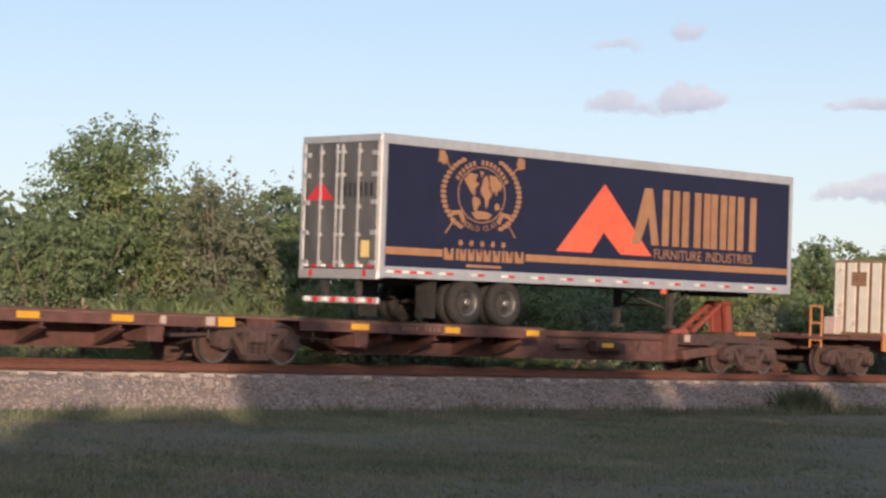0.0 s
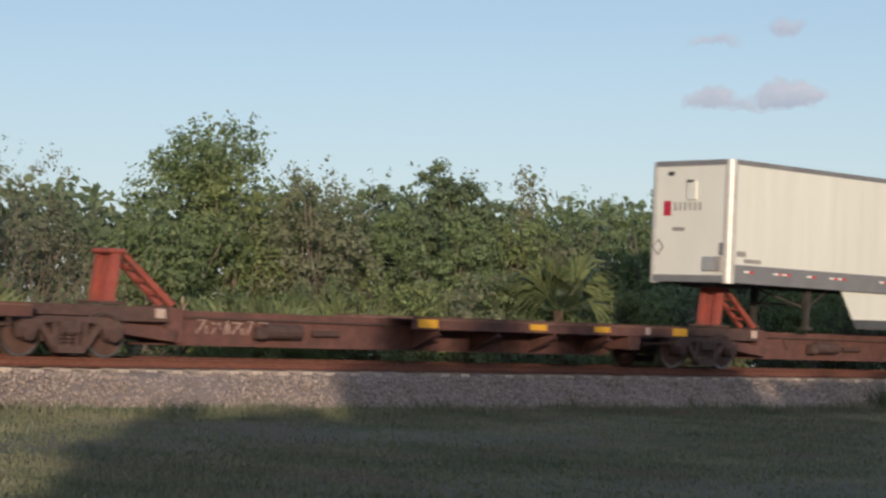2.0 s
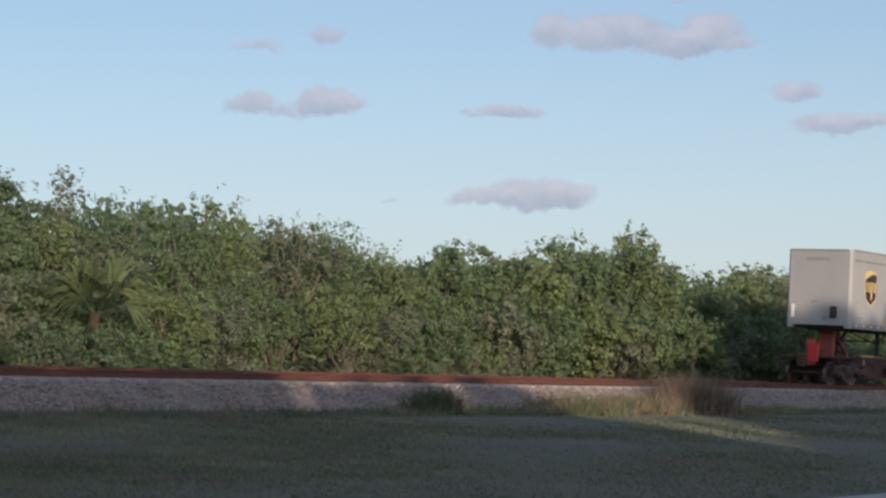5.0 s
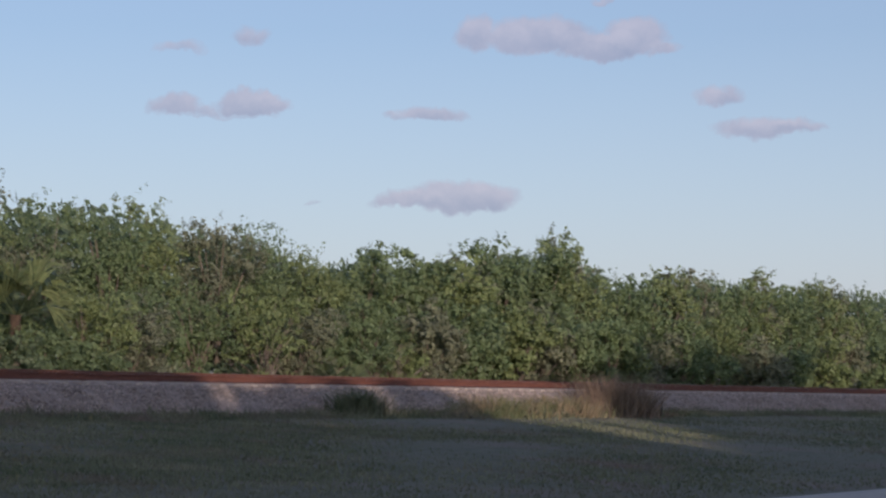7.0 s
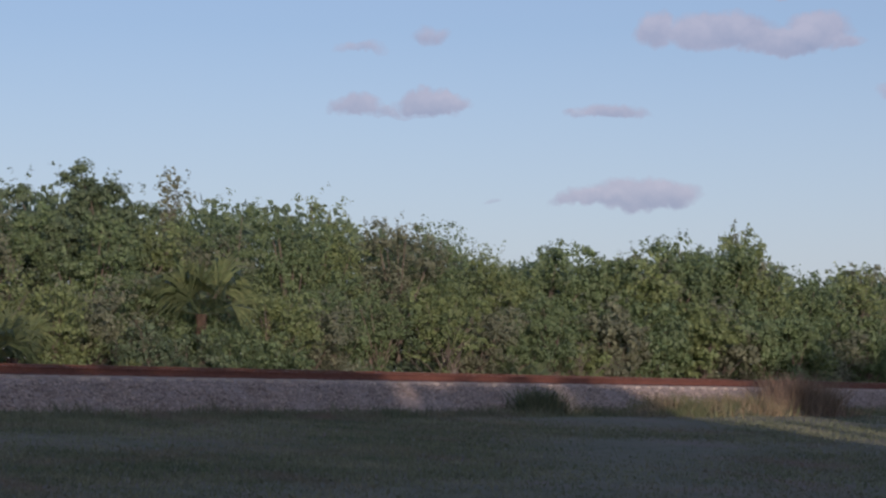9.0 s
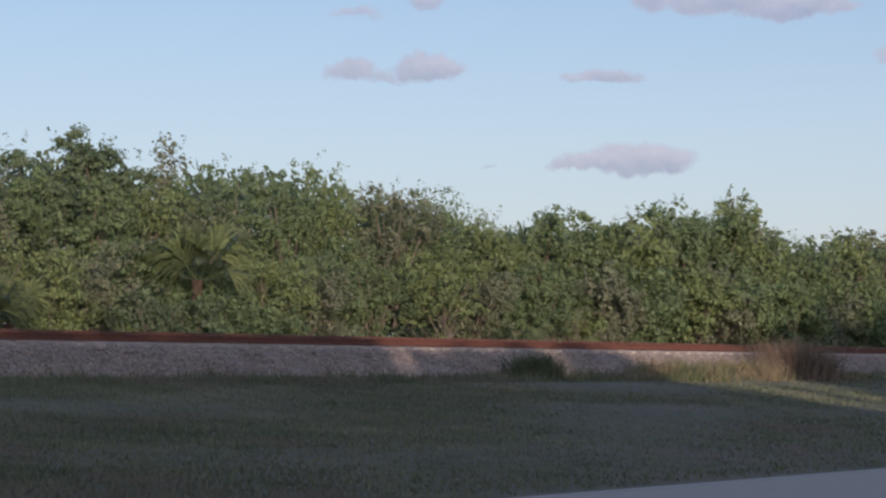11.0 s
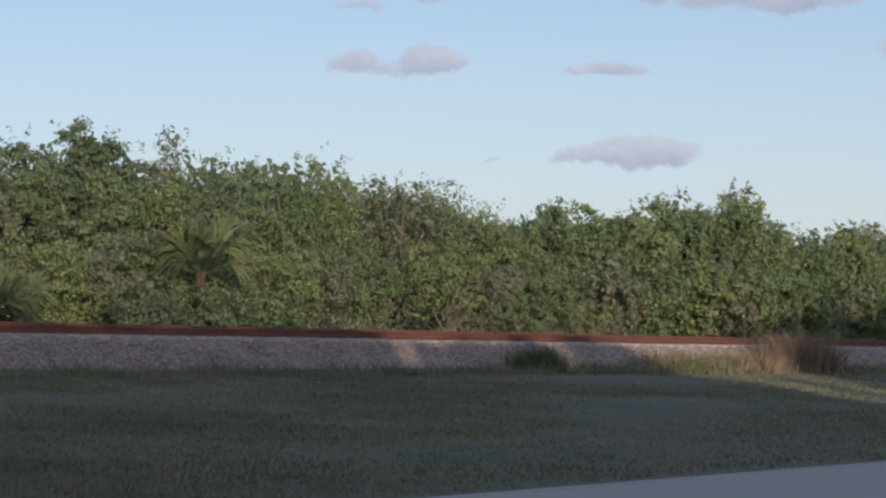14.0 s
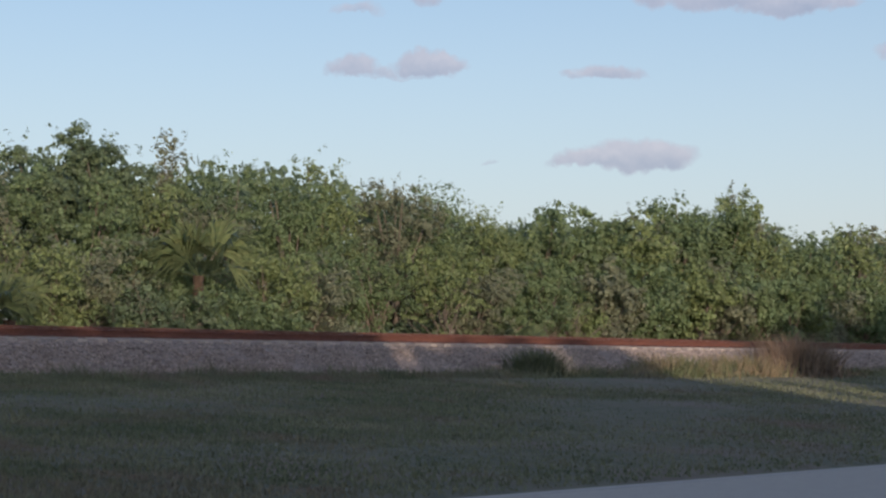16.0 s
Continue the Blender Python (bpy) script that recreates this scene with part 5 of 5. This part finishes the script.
def fan(rng, verts, base, way, size, blades=18, droop=0.35, spread=2.6, hang=False, wide=0.038):
    """One palm fan: narrow blades from the end of a stalk."""
    way = way / np.linalg.norm(way)
    side = unit(np.cross(way, np.array([0, 0, 1.0])) + 1e-6)
    up = np.cross(side, way)
    turn = rng.uniform(-1.25, 1.25) * (0.25 if hang else 1.0)
    side, up = side * math.cos(turn) + up * math.sin(turn), up * math.cos(turn) - side * math.sin(turn)
    hub = base + way * size * (0.5 if hang else 0.75)
    if hang:
        way = unit(way * 0.35 + np.array([0, 0, -1.0]))
    for k in range(blades):
        a = (k / (blades - 1) - 0.5) * spread + rng.normal(0, 0.04)
        d = way * math.cos(a) + side * math.sin(a) + up * 0.15 * math.cos(2 * a)
        l = size * (0.62 + 0.38 * math.cos(a * 0.8)) * rng.uniform(0.85, 1.1)
        wv = unit(np.cross(d, up)) * wide * size
        m = hub + d * l * 0.55
        tip = hub + d * l + np.array([0, 0, -droop * l * rng.uniform(0.5, 1.3)])
        verts += [hub, m - wv, tip, m + wv]
    w = side * 0.018
    verts += [base - w, base + w, hub + w, hub - w]


def palm(x, y, crown_z, size, seed, fronds=26, dead=0, name="palm_tree", upright=0.3, label="", trunk_r=0.12, blades=18):
    rng = np.random.default_rng(seed)
    z0 = ground_z(y)
    t = thing(name, pose(x, y, z0), label or "fan palm with drooping green fronds", "palm", "palms along the railway")
    h = crown_z - z0
    vs = []
    for k in range(fronds):
        a = 2.4 * k + rng.normal(0, 0.2)
        e = rng.uniform(-0.35, 1.25) * (1 - upright) + upright * rng.uniform(0.5, 1.4)
        way = np.array([math.cos(a) * math.cos(e), math.sin(a) * math.cos(e), math.sin(e)])
        fan(rng, vs, np.array([0, 0, h]) + way * 0.1, way, size * rng.uniform(0.8, 1.15), blades, rng.uniform(0.1, 0.5))
    me = polys_mesh("fronds", np.array(vs), quads(len(vs) // 4), M_FROND)
    shared("fronds", me, t, pose(0, 0, 0), "green fan fronds")
    if dead:
        vs = []
        for k in range(dead):
            a = 2.4 * k + rng.normal(0, 0.3)
            e = rng.uniform(-0.6, 0.55)
            way = np.array([math.cos(a) * math.cos(e), math.sin(a) * math.cos(e), math.sin(e)])
            fan(rng, vs, np.array([0, 0, h - rng.uniform(-0.15, 0.65)]) + way * 0.7 * size, way, size * rng.uniform(0.6, 0.95), int(rng.integers(9, 14)), 0.3, rng.uniform(0.7, 1.3), True)
        me = polys_mesh("dead_fronds", np.array(vs), quads(len(vs) // 4), M_FROND_DEAD)
        shared("dead_fronds", me, t, pose(0, 0, 0), "hanging orange-brown dead fronds")
    if h > 0.5:
        bm = bmesh.new()
        n = max(4, int(h / 0.22))
        for k in range(n):
            z = h * k / n
            rod(bm, (0, 0, z), (0, 0, z + h / n + 0.03), trunk_r * 1.05, trunk_r * 1.28, 9)
        part("trunk", bm, M_PALM_BARK, t, "rough fibrous palm trunk")
    return t


# skyline of the woods: direction from the camera and height, degrees
SKYLINE = ((20.0, 8.5), (21.1, 9.79), (22.0, 10.41), (22.8, 10.26), (24.2, 9.62), (25.7, 9.38), (26.8, 8.22), (27.6, 6.66), (28.0, 5.96), (29.3, 6.03), (30.6, 6.19), (31.8, 6.03), (32.7, 5.41), (36.7, 6.03), (37.4, 5.95), (38.8, 5.41), (39.5, 5.64), (40.4, 5.88), (41.1, 5.72), (41.8, 6.35), (42.6, 5.8), (42.9, 5.1), (44.6, 5.5), (45.8, 5.58), (47.0, 5.47), (48.0, 5.47), (49.2, 4.96), (50.1, 4.72), (51.1, 4.49), (51.9, 4.25), (52.8, 3.66), (53.3, 3.94), (54.2, 4.14), (55.8, 3.99), (57.0, 3.86), (57.6, 4.22), (59.6, 4.33), (61.0, 3.7), (61.3, 3.28), (62.3, 3.55), (63.6, 3.47), (75.0, 2.6))


def sky_top(x, y):
    a = math.degrees(math.atan2(x, y))
    e = float(np.interp(a, [p[0] for p in SKYLINE], [p[1] for p in SKYLINE]))
    return EYE.z + math.tan(radians(e)) * math.hypot(x, y)


LEAVES = (M_LEAF_A, M_LEAF_B, M_LEAF_D, M_LEAF_A)


def woods():
    rnd = random.Random(11)
    x, i = 13.0, 0
    while x < 160:     # skyline row
        y = 44.3 + rnd.uniform(-1.2, 1.2)
        top = max(2.6, sky_top(x, y)) + rnd.uniform(0.05, 0.4) + (0.35 if x > 58 else 0.22 if x > 34 else 0.0)
        az = math.degrees(math.atan2(x, y))
        if 40 < az < 44.6:     # lower canopy round the two dark crowns
            top = min(top, 6.7)
        if az > 28.5:
            thin = az < 33.2     # half-bare growth beside the oak
            tree(x, y, top, rnd.uniform(3.0, 4.2), M_LEAF_D if thin else LEAVES[i % 4], 100 + i, low=0.12, leaves=4200 if thin else 8800 if x < 75 else 5200, leaf=0.105 if thin else 0.13 if x < 60 else 0.185, clumps=40, spiky=0.14)
        x += rnd.uniform(1.7, 2.5) * (1 + max(0, x - 60) / 90)
        i += 1
    x = 12.0
    while x < 160:     # front row, lower, dense to the ground
        y = 40.6 + rnd.uniform(-0.9, 0.9)
        top = 1.3 + (max(2.6, sky_top(x, y)) - 1.3) * rnd.uniform(0.5, 0.8)
        az = math.degrees(math.atan2(x, y))
        if az > 27:
            if az < 38:
                top = min(top, 1.3 + rnd.uniform(1.6, 3.2))
            tree(x, y, top, rnd.uniform(2.6, 3.6), LEAVES[(i + 1) % 4], 300 + i, "shrub", low=0.02, leaves=3200 if az < 33 else 6200 if x < 75 else 4200, leaf=0.12 if x < 60 else 0.175, clumps=24, spiky=0.12, trunk=0.07,
                 label="dense leafy green shrub beside the railway")
        x += rnd.uniform(1.6, 2.3) * (1 + max(0, x - 60) / 90)
        i += 1
    # deeper woods that close the view between the trunks
    rng = np.random.default_rng(5)
    n = 92000
    px = 2 + 163 * rng.random(n)
    py = 46.5 + 4.5 * rng.random(n)
    az = np.degrees(np.arctan2(px, py))
    el = np.interp(az, [p[0] for p in SKYLINE], [p[1] for p in SKYLINE])
    top = 1.5 + np.tan(np.radians(el)) * np.hypot(px, py)
    top = np.where(az < 27, 8.0, top)
    pz = 1.3 + (np.maximum(top, 2.8) - 1.3) * (0.89 + 0.06 * np.sin(1.9 * px) + 0.04 * np.sin(4.7 * px + 1)) * np.where((az > 28) & (az < 33.5), 0.97, 1.0) * rng.random(n) ** 0.75
    pos = np.stack([px, py, pz], -1)
    me = polys_mesh("deep_woods", leaf_quads(rng, pos, np.tile(np.array([0, -1.0, 0.2]), (n, 1)), 0.38, 0.23), quads(n), M_LEAF_C)
    m = 38000
    px, py = 8 + 150 * rng.random(m), 40.8 + 3.4 * rng.random(m)
    pos = np.stack([px, py, 1.3 + 1.3 * rng.random(m) ** 1.4], -1)
    low = polys_mesh("undergrowth", leaf_quads(rng, pos, np.tile(np.array([0, -1.0, 0.4]), (m, 1)), 0.24, 0.14), quads(m), M_LEAF_C)
    tagged(new("undergrowth", low), "dark leafy undergrowth below the trees", "undergrowth", kind="stuff")
    tagged(new("deep_woods", me), "dark dense foliage deeper in the woods", "woods", kind="stuff")


woods()
# the big dark oak and its neighbours
tree(17.6, 46.5, 11.7, 6.4, M_LEAF_C, 701, low=0.3, leaves=34000, leaf=0.17, clumps=90, trunk=0.28, label="tall dense dark-green oak tree")
tree(21.6, 47.5, 10.9, 5.8, M_LEAF_C, 702, low=0.2, leaves=34000, leaf=0.17, clumps=80, trunk=0.28, label="tall dense dark-green oak tree")
tree(13.0, 47.0, 9.0, 6.0, M_LEAF_C, 703, low=0.2, leaves=9000, leaf=0.16, clumps=60, trunk=0.25, label="tall dense dark-green oak tree")
# domed tree over the canopy
tree(32.4, 46.0, 8.85, 4.1, M_LEAF_A, 710, spiky=0.0, low=0.66, leaves=6500, leaf=0.15, clumps=44, trunk=0.1, label="domed green tree standing above the canopy")
tree(34.9, 46.0, 7.7, 3.0, M_LEAF_B, 711, low=0.45, leaves=2600, leaf=0.13, clumps=30, trunk=0.07, label="thin yellow-green tree with gaps in its crown")
# paired dark tops
tree(39.8, 46.5, 7.8, 2.4, M_LEAF_C, 712, low=0.4, leaves=9000, leaf=0.15, clumps=26, spiky=0.05, label="dark-green rounded treetop above the canopy")
tree(42.0, 46.5, 8.95, 2.7, M_LEAF_C, 713, low=0.4, leaves=12000, leaf=0.15, clumps=34, spiky=0.05, label="dark-green rounded treetop above the canopy")
# bare-stemmed sapling over the canopy
tree(44.3, 46.0, 8.6, 0.9, M_LEAF_D, 714, low=0.5, leaves=1100, leaf=0.14, clumps=18, trunk=0.07, spiky=0.25, label="thin sapling with few leaves above the canopy")
# thicket behind the palms
for k, (x, y, top) in enumerate(((13.0, 43.0, 6.5), (14.6, 43.4, 7.2), (17.0, 43.2, 6.4), (19.4, 43.0, 6.8), (21.6, 42.6, 5.6), (23.2, 43.0, 5.2), (20.6, 41.0, 3.4), (22.6, 40.2, 3.2))):
    tree(x, y, top, 3.4, M_LEAF_C if k % 2 else M_LEAF_D, 740 + k, "shrub", low=0.03, leaves=5200, leaf=0.16, clumps=36, trunk=0.08, label="dark tangled thicket behind the palms")
# palms and palmettos
palm(18.3, 40.3, 5.3, 1.12, 801, 40, 14, upright=0.08, label="sabal palm with hanging orange-brown dead fronds")
palm(16.9, 40.9, 4.9, 1.1, 802, 30, 16, upright=0.05, label="sabal palm with drooping fronds")
palm(19.5, 39.7, 4.6, 0.95, 803, 24, 14, upright=0.0, label="sabal palm with orange-brown dead fronds")
palm(15.5, 39.4, 4.0, 0.95, 808, 26, 6, upright=0.05, label="short sabal palm with drooping fronds")
palm(17.5, 39.3, 2.9, 0.95, 809, 24, 5, upright=0.2, label="young fan palm below taller palms")
palm(18.9, 39.0, 2.6, 0.9, 810, 22, 4, upright=0.25, label="young fan palm below taller palms")
palm(20.5, 39.0, 2.5, 0.85, 811, 20, 2, upright=0.3, label="young fan palm below taller palms")
for k, (x, y, top) in enumerate(((14.9, 40.2, 3.6), (16.3, 39.9, 3.4), (17.9, 39.9, 3.9), (19.4, 40.2, 3.9), (20.4, 39.8, 3.2))):
    tree(x, y, top, 2.2, (M_LEAF_C, M_LEAF_D)[k % 2], 760 + k, "shrub", low=0.02, leaves=3600, leaf=0.12, clumps=22, trunk=0.05, spiky=0.1, label="dark tangled shrub among the palms")
palm(29.6, 38.9, 2.15, 1.1, 804, 30, 4, upright=0.4, label="bushy low fan palm")
palm(39.0, 39.3, 3.6, 1.2, 805, 26, 0, upright=0.4, label="fan palm rising out of the shrubs")
palm(32.3, 38.9, 2.3, 0.8, 806, 14, 0, upright=0.4)
palm(52.6, 38.6, 1.9, 0.6, 807, 12, 0, upright=0.5)
for k, (x, y, top, leaves) in enumerate(((38.0, 38.7, 2.9, 4400), (39.3, 38.5, 3.3, 4400), (36.9, 39.2, 3.4, 4200), (41.4, 39.2, 3.5, 4200))):
    tree(x, y, top, 2.3, (M_LEAF_C, M_LEAF_A)[k % 2], 770 + k, "shrub", low=0.02, leaves=leaves, leaf=0.115, clumps=22, trunk=0.05, spiky=0.1, label="dense shrub round the foot of a fan palm")
rnd = random.Random(4)
for i in range(26):
    px = 17.1 + i * 0.4 + rnd.uniform(-0.3, 0.3) + (i // 16) * 3.5
    palm(px, 37.6 + rnd.uniform(0, 1.5), 1.6 + rnd.uniform(0, 0.6), rnd.uniform(0.75, 1.1), 820 + i, 15, 2 if i % 3 == 0 else 0, "palmetto", upright=0.5, label="low green saw palmetto clump")
def dead_clump(x, y, z, size, seed):
    """Ragged pale dead palm fronds round a short stem."""
    rng = np.random.default_rng(seed)
    t = thing("dead_palmetto", pose(x, y, ground_z(y)), "pale pinkish dead palm fronds beside the track", "palm", "dead palms")
    h = z - ground_z(y)
    vs = []
    for k in range(80):     # stiff bare stalks and shreds of blades
        a, e = 2.4 * k + rng.normal(0, 0.3), rng.uniform(-0.5, 1.45)
        way = np.array([math.cos(a) * math.cos(e), math.sin(a) * math.cos(e), math.sin(e)])
        side = unit(np.cross(way, np.array([0.3, 0.2, 1.0]))) * rng.uniform(0.016, 0.045)
        base = np.array([0, 0, h * rng.uniform(0.6 if h > 1.6 else 0.1, 0.97)])
        l = size * rng.uniform(0.35, 1.0)
        mid = base + way * l * 0.6
        tip = base + way * l + np.array([0, 0, -0.3 * l * rng.random()])
        vs += [base - side * 0.5, mid - side, tip, mid + side]
    shared("fronds", polys_mesh("fronds", np.array(vs), quads(len(vs) // 4), M_STUMP), t, pose(0, 0, 0))
    bm = bmesh.new()
    rod(bm, (0, 0, -0.05), (0.04, 0, h * 0.62), 0.05, 0.06, 7)
    rod(bm, (0.04, 0, h * 0.6), (0.06, 0, h), 0.11, 0.06, 8)
    part("stem", bm, M_PALM_BARK, t, "dark fibrous stem")
    return t


for k, (x, y, z, r) in enumerate(((26.4, 38.6, 3.3, 0.5), (25.2, 37.6, 2.2, 0.45), (23.5, 37.7, 2.4, 0.65), (22.6, 37.7, 2.1, 0.5), (15.4, 36.9, 2.75, 1.0), (16.3, 36.9, 2.4, 0.8), (14.5, 37.0, 2.6, 0.9), (29.9, 37.9, 1.9, 0.5))):
    dead_clump(x, y, z, r, 900 + k)


def bare_twigs(x, y, h, seed, stems=9):
    """A leafless tangle of thin grey-brown stems."""
    rng = np.random.default_rng(seed)
    t = thing("bare_shrub", pose(x, y, ground_z(y)), "leafless grey-brown twiggy shrub beside the track", "shrub", "bare shrubs")
    for k in range(stems):
        bm = bmesh.new()
        p = Vector((rng.normal(0, 0.4), rng.normal(0, 0.25), 0))
        d = Vector((rng.normal(0, 0.5), rng.normal(0, 0.25), 1)).normalized()
        r, l = rng.uniform(0.012, 0.02), h * rng.uniform(0.5, 1.0) / 6
        for i in range(6):
            q = p + d * l
            rod(bm, p, q, r, r * 0.8, 5)
            for j in range(3):
                e = (d + Vector((rng.normal(0, 0.9), rng.normal(0, 0.5), rng.normal(0, 0.4)))).normalized()
                m = q + e * l * rng.uniform(0.5, 1.1)
                rod(bm, q, m, r * 0.55, r * 0.35, 4)
                e = (e + Vector((rng.normal(0, 0.6), rng.normal(0, 0.4), rng.normal(0.2, 0.4)))).normalized()
                rod(bm, m, m + e * l * rng.uniform(0.4, 0.9), r * 0.35, r * 0.15, 4)
            p, r = q, r * 0.8
            d = (d + Vector((rng.normal(0, 0.35), rng.normal(0, 0.2), rng.normal(0, 0.1)))).normalized()
        part("stem", bm, M_TWIG, t)
    return t


for k, (x, y, h) in enumerate(((20.8, 39.4, 4.2), (22.0, 39.8, 5.0), (23.4, 39.3, 4.4), (24.6, 39.8, 4.6), (26.2, 39.4, 3.8), (31.2, 40.0, 4.4), (36.6, 38.8, 2.2), (49.5, 38.9, 2.2), (55.5, 38.8, 2.4))):
    bare_twigs(x, y, h, 950 + k)


# ---- trees behind the camera, whose shade lies on the verge ----
def shade_top(x):
    """Height of the tree row across the road; low at the gaps where sun reaches the verge."""
    steps = ((-21.5, 10.0), (-12.6, 10.0), (-11.6, 12.3), (-9.9, 12.3), (-9.2, 10.9), (-7.7, 10.9), (-7.0, 12.3), (0.0, 12.3), (1.0, 10.9), (7.9, 10.9), (8.9, 12.0), (10.6, 11.4), (11.9, 6.5), (13.6, 6.0), (15.0, 8.2), (17.6, 7.5), (19.0, 12.3), (27.4, 12.8), (29.4, 14.2), (64.0, 14.2))
    return float(np.interp(x, [p[0] for p in steps], [p[1] for p in steps]))


def shade_trees():
    rnd = random.Random(21)
    for i in range(44):
        x = -15.4 + i * 1.45
        y = -18 + rnd.uniform(-0.8, 0.8)
        tree(x, y, shade_top(x) + rnd.uniform(-0.15, 0.15), rnd.uniform(2.7, 3.2), LEAVES[i % 4], 500 + i, low=0.03, leaves=3100, leaf=0.73, clumps=80, spiky=0.0, label="roadside tree across the road, in the evening sun")


shade_trees()


# ---- grass and weeds ----
def blades(name, x, y, height, material, seed, label, lean=0.35, width=0.02):
    rng = np.random.default_rng(seed)
    n = len(x)
    z = np.array([ground_z(v) for v in y])
    base = np.stack([x, y, z - 0.01], -1)
    a = rng.random(n) * 6.283
    side = np.stack([np.cos(a), np.sin(a), 0 * a], -1) * (width * rng.uniform(0.6, 1.4, n))[:, None]
    hgt = height * rng.uniform(0.5, 1.2, n)
    tip = base + np.stack([rng.normal(0, lean, n) * hgt, rng.normal(0, lean, n) * hgt, hgt], -1)
    v = np.stack([base - side, base + side, tip], 1).reshape(-1, 3)
    me = polys_mesh(name, v, np.arange(3 * n).reshape(n, 3), material)
    return tagged(new(name, me), label, "grass", kind="stuff")


def lawn():
    rng = np.random.default_rng(9)
    n = 160000
    y = 13.9 + 17.4 * rng.random(n) ** 0.9
    x = y * np.tan(np.radians(18 + 52 * rng.random(n)))
    blades("mown_grass", x, y, np.where(y > 29.6, 0.09, 0.065) * (0.7 + 0.6 * rng.random(n)), M_GRASS, 10, "short mown evening grass on the verge")
    n = 42000
    y = 29.4 + 1.75 * rng.random(n)
    x = 6 + 90 * rng.random(n)
    tuft = np.clip(0.35 + np.sin(2.3 * x + 1.1 * y) * np.sin(0.9 * x + 2) + 0.4 * np.sin(6.1 * x), 0, 1.2)
    blades("tall_grass_edge", x, y, (0.07 + 0.2 * tuft) * rng.random(n) + 0.04, M_GRASS, 11, "longer uncut grass along the ballast")
    n = 9000
    x = 44 + 18 * rng.random(n) ** 0.8
    y = 29.5 + 1.9 * rng.random(n)
    blades("dry_weeds", x, y, (0.1 + 0.3 * rng.random(n)) * (0.6 + 0.4 * np.sin(1.7 * x) * np.sin(0.6 * x + 1)), M_DRY, 12, "dry straw-coloured weeds beside the ballast", 0.55)
    n = 9000
    y = 36.4 + 2.0 * rng.random(n)
    x = 8 + 100 * rng.random(n)
    blades("weeds_behind_track", x, y, 0.2 + 0.5 * rng.random(n), M_GRASS, 13, "rough green weeds behind the track", 0.3, 0.03)


def weed_clump(x, y, r, h, material, seed, label, n=1500):
    rng = np.random.default_rng(seed)
    px, py = rng.normal(x, r * 0.5, n), rng.normal(y, r * 0.35, n)
    hh = h * np.exp(-((px - x) / r) ** 2)
    blades("weed_clump", px, py, hh + 0.08, material, seed, label, 0.5, 0.018)


lawn()
weed_clump(42.0, 30.3, 0.8, 0.62, M_WEED, 32, "dark green weed clump at the foot of the ballast")
weed_clump(55.2, 30.3, 1.5, 1.15, M_BROWN_WEED, 33, "brownish bushy weeds beside the track", 2600)
weed_clump(48.5, 30.4, 1.8, 0.5, M_DRY, 34, "tall yellowish weeds beside the track", 1500)
weed_clump(52.0, 30.4, 1.5, 0.55, M_DRY, 36, "tall yellowish weeds beside the track", 1300)
# low dark blades added to stand in for a faint shadow patch
weed_clump(12.6, 27.0, 0.7, 0.14, M_WEED, 35, "low dark green tuft standing in for a shadow patch on the grass", 700)

motions()
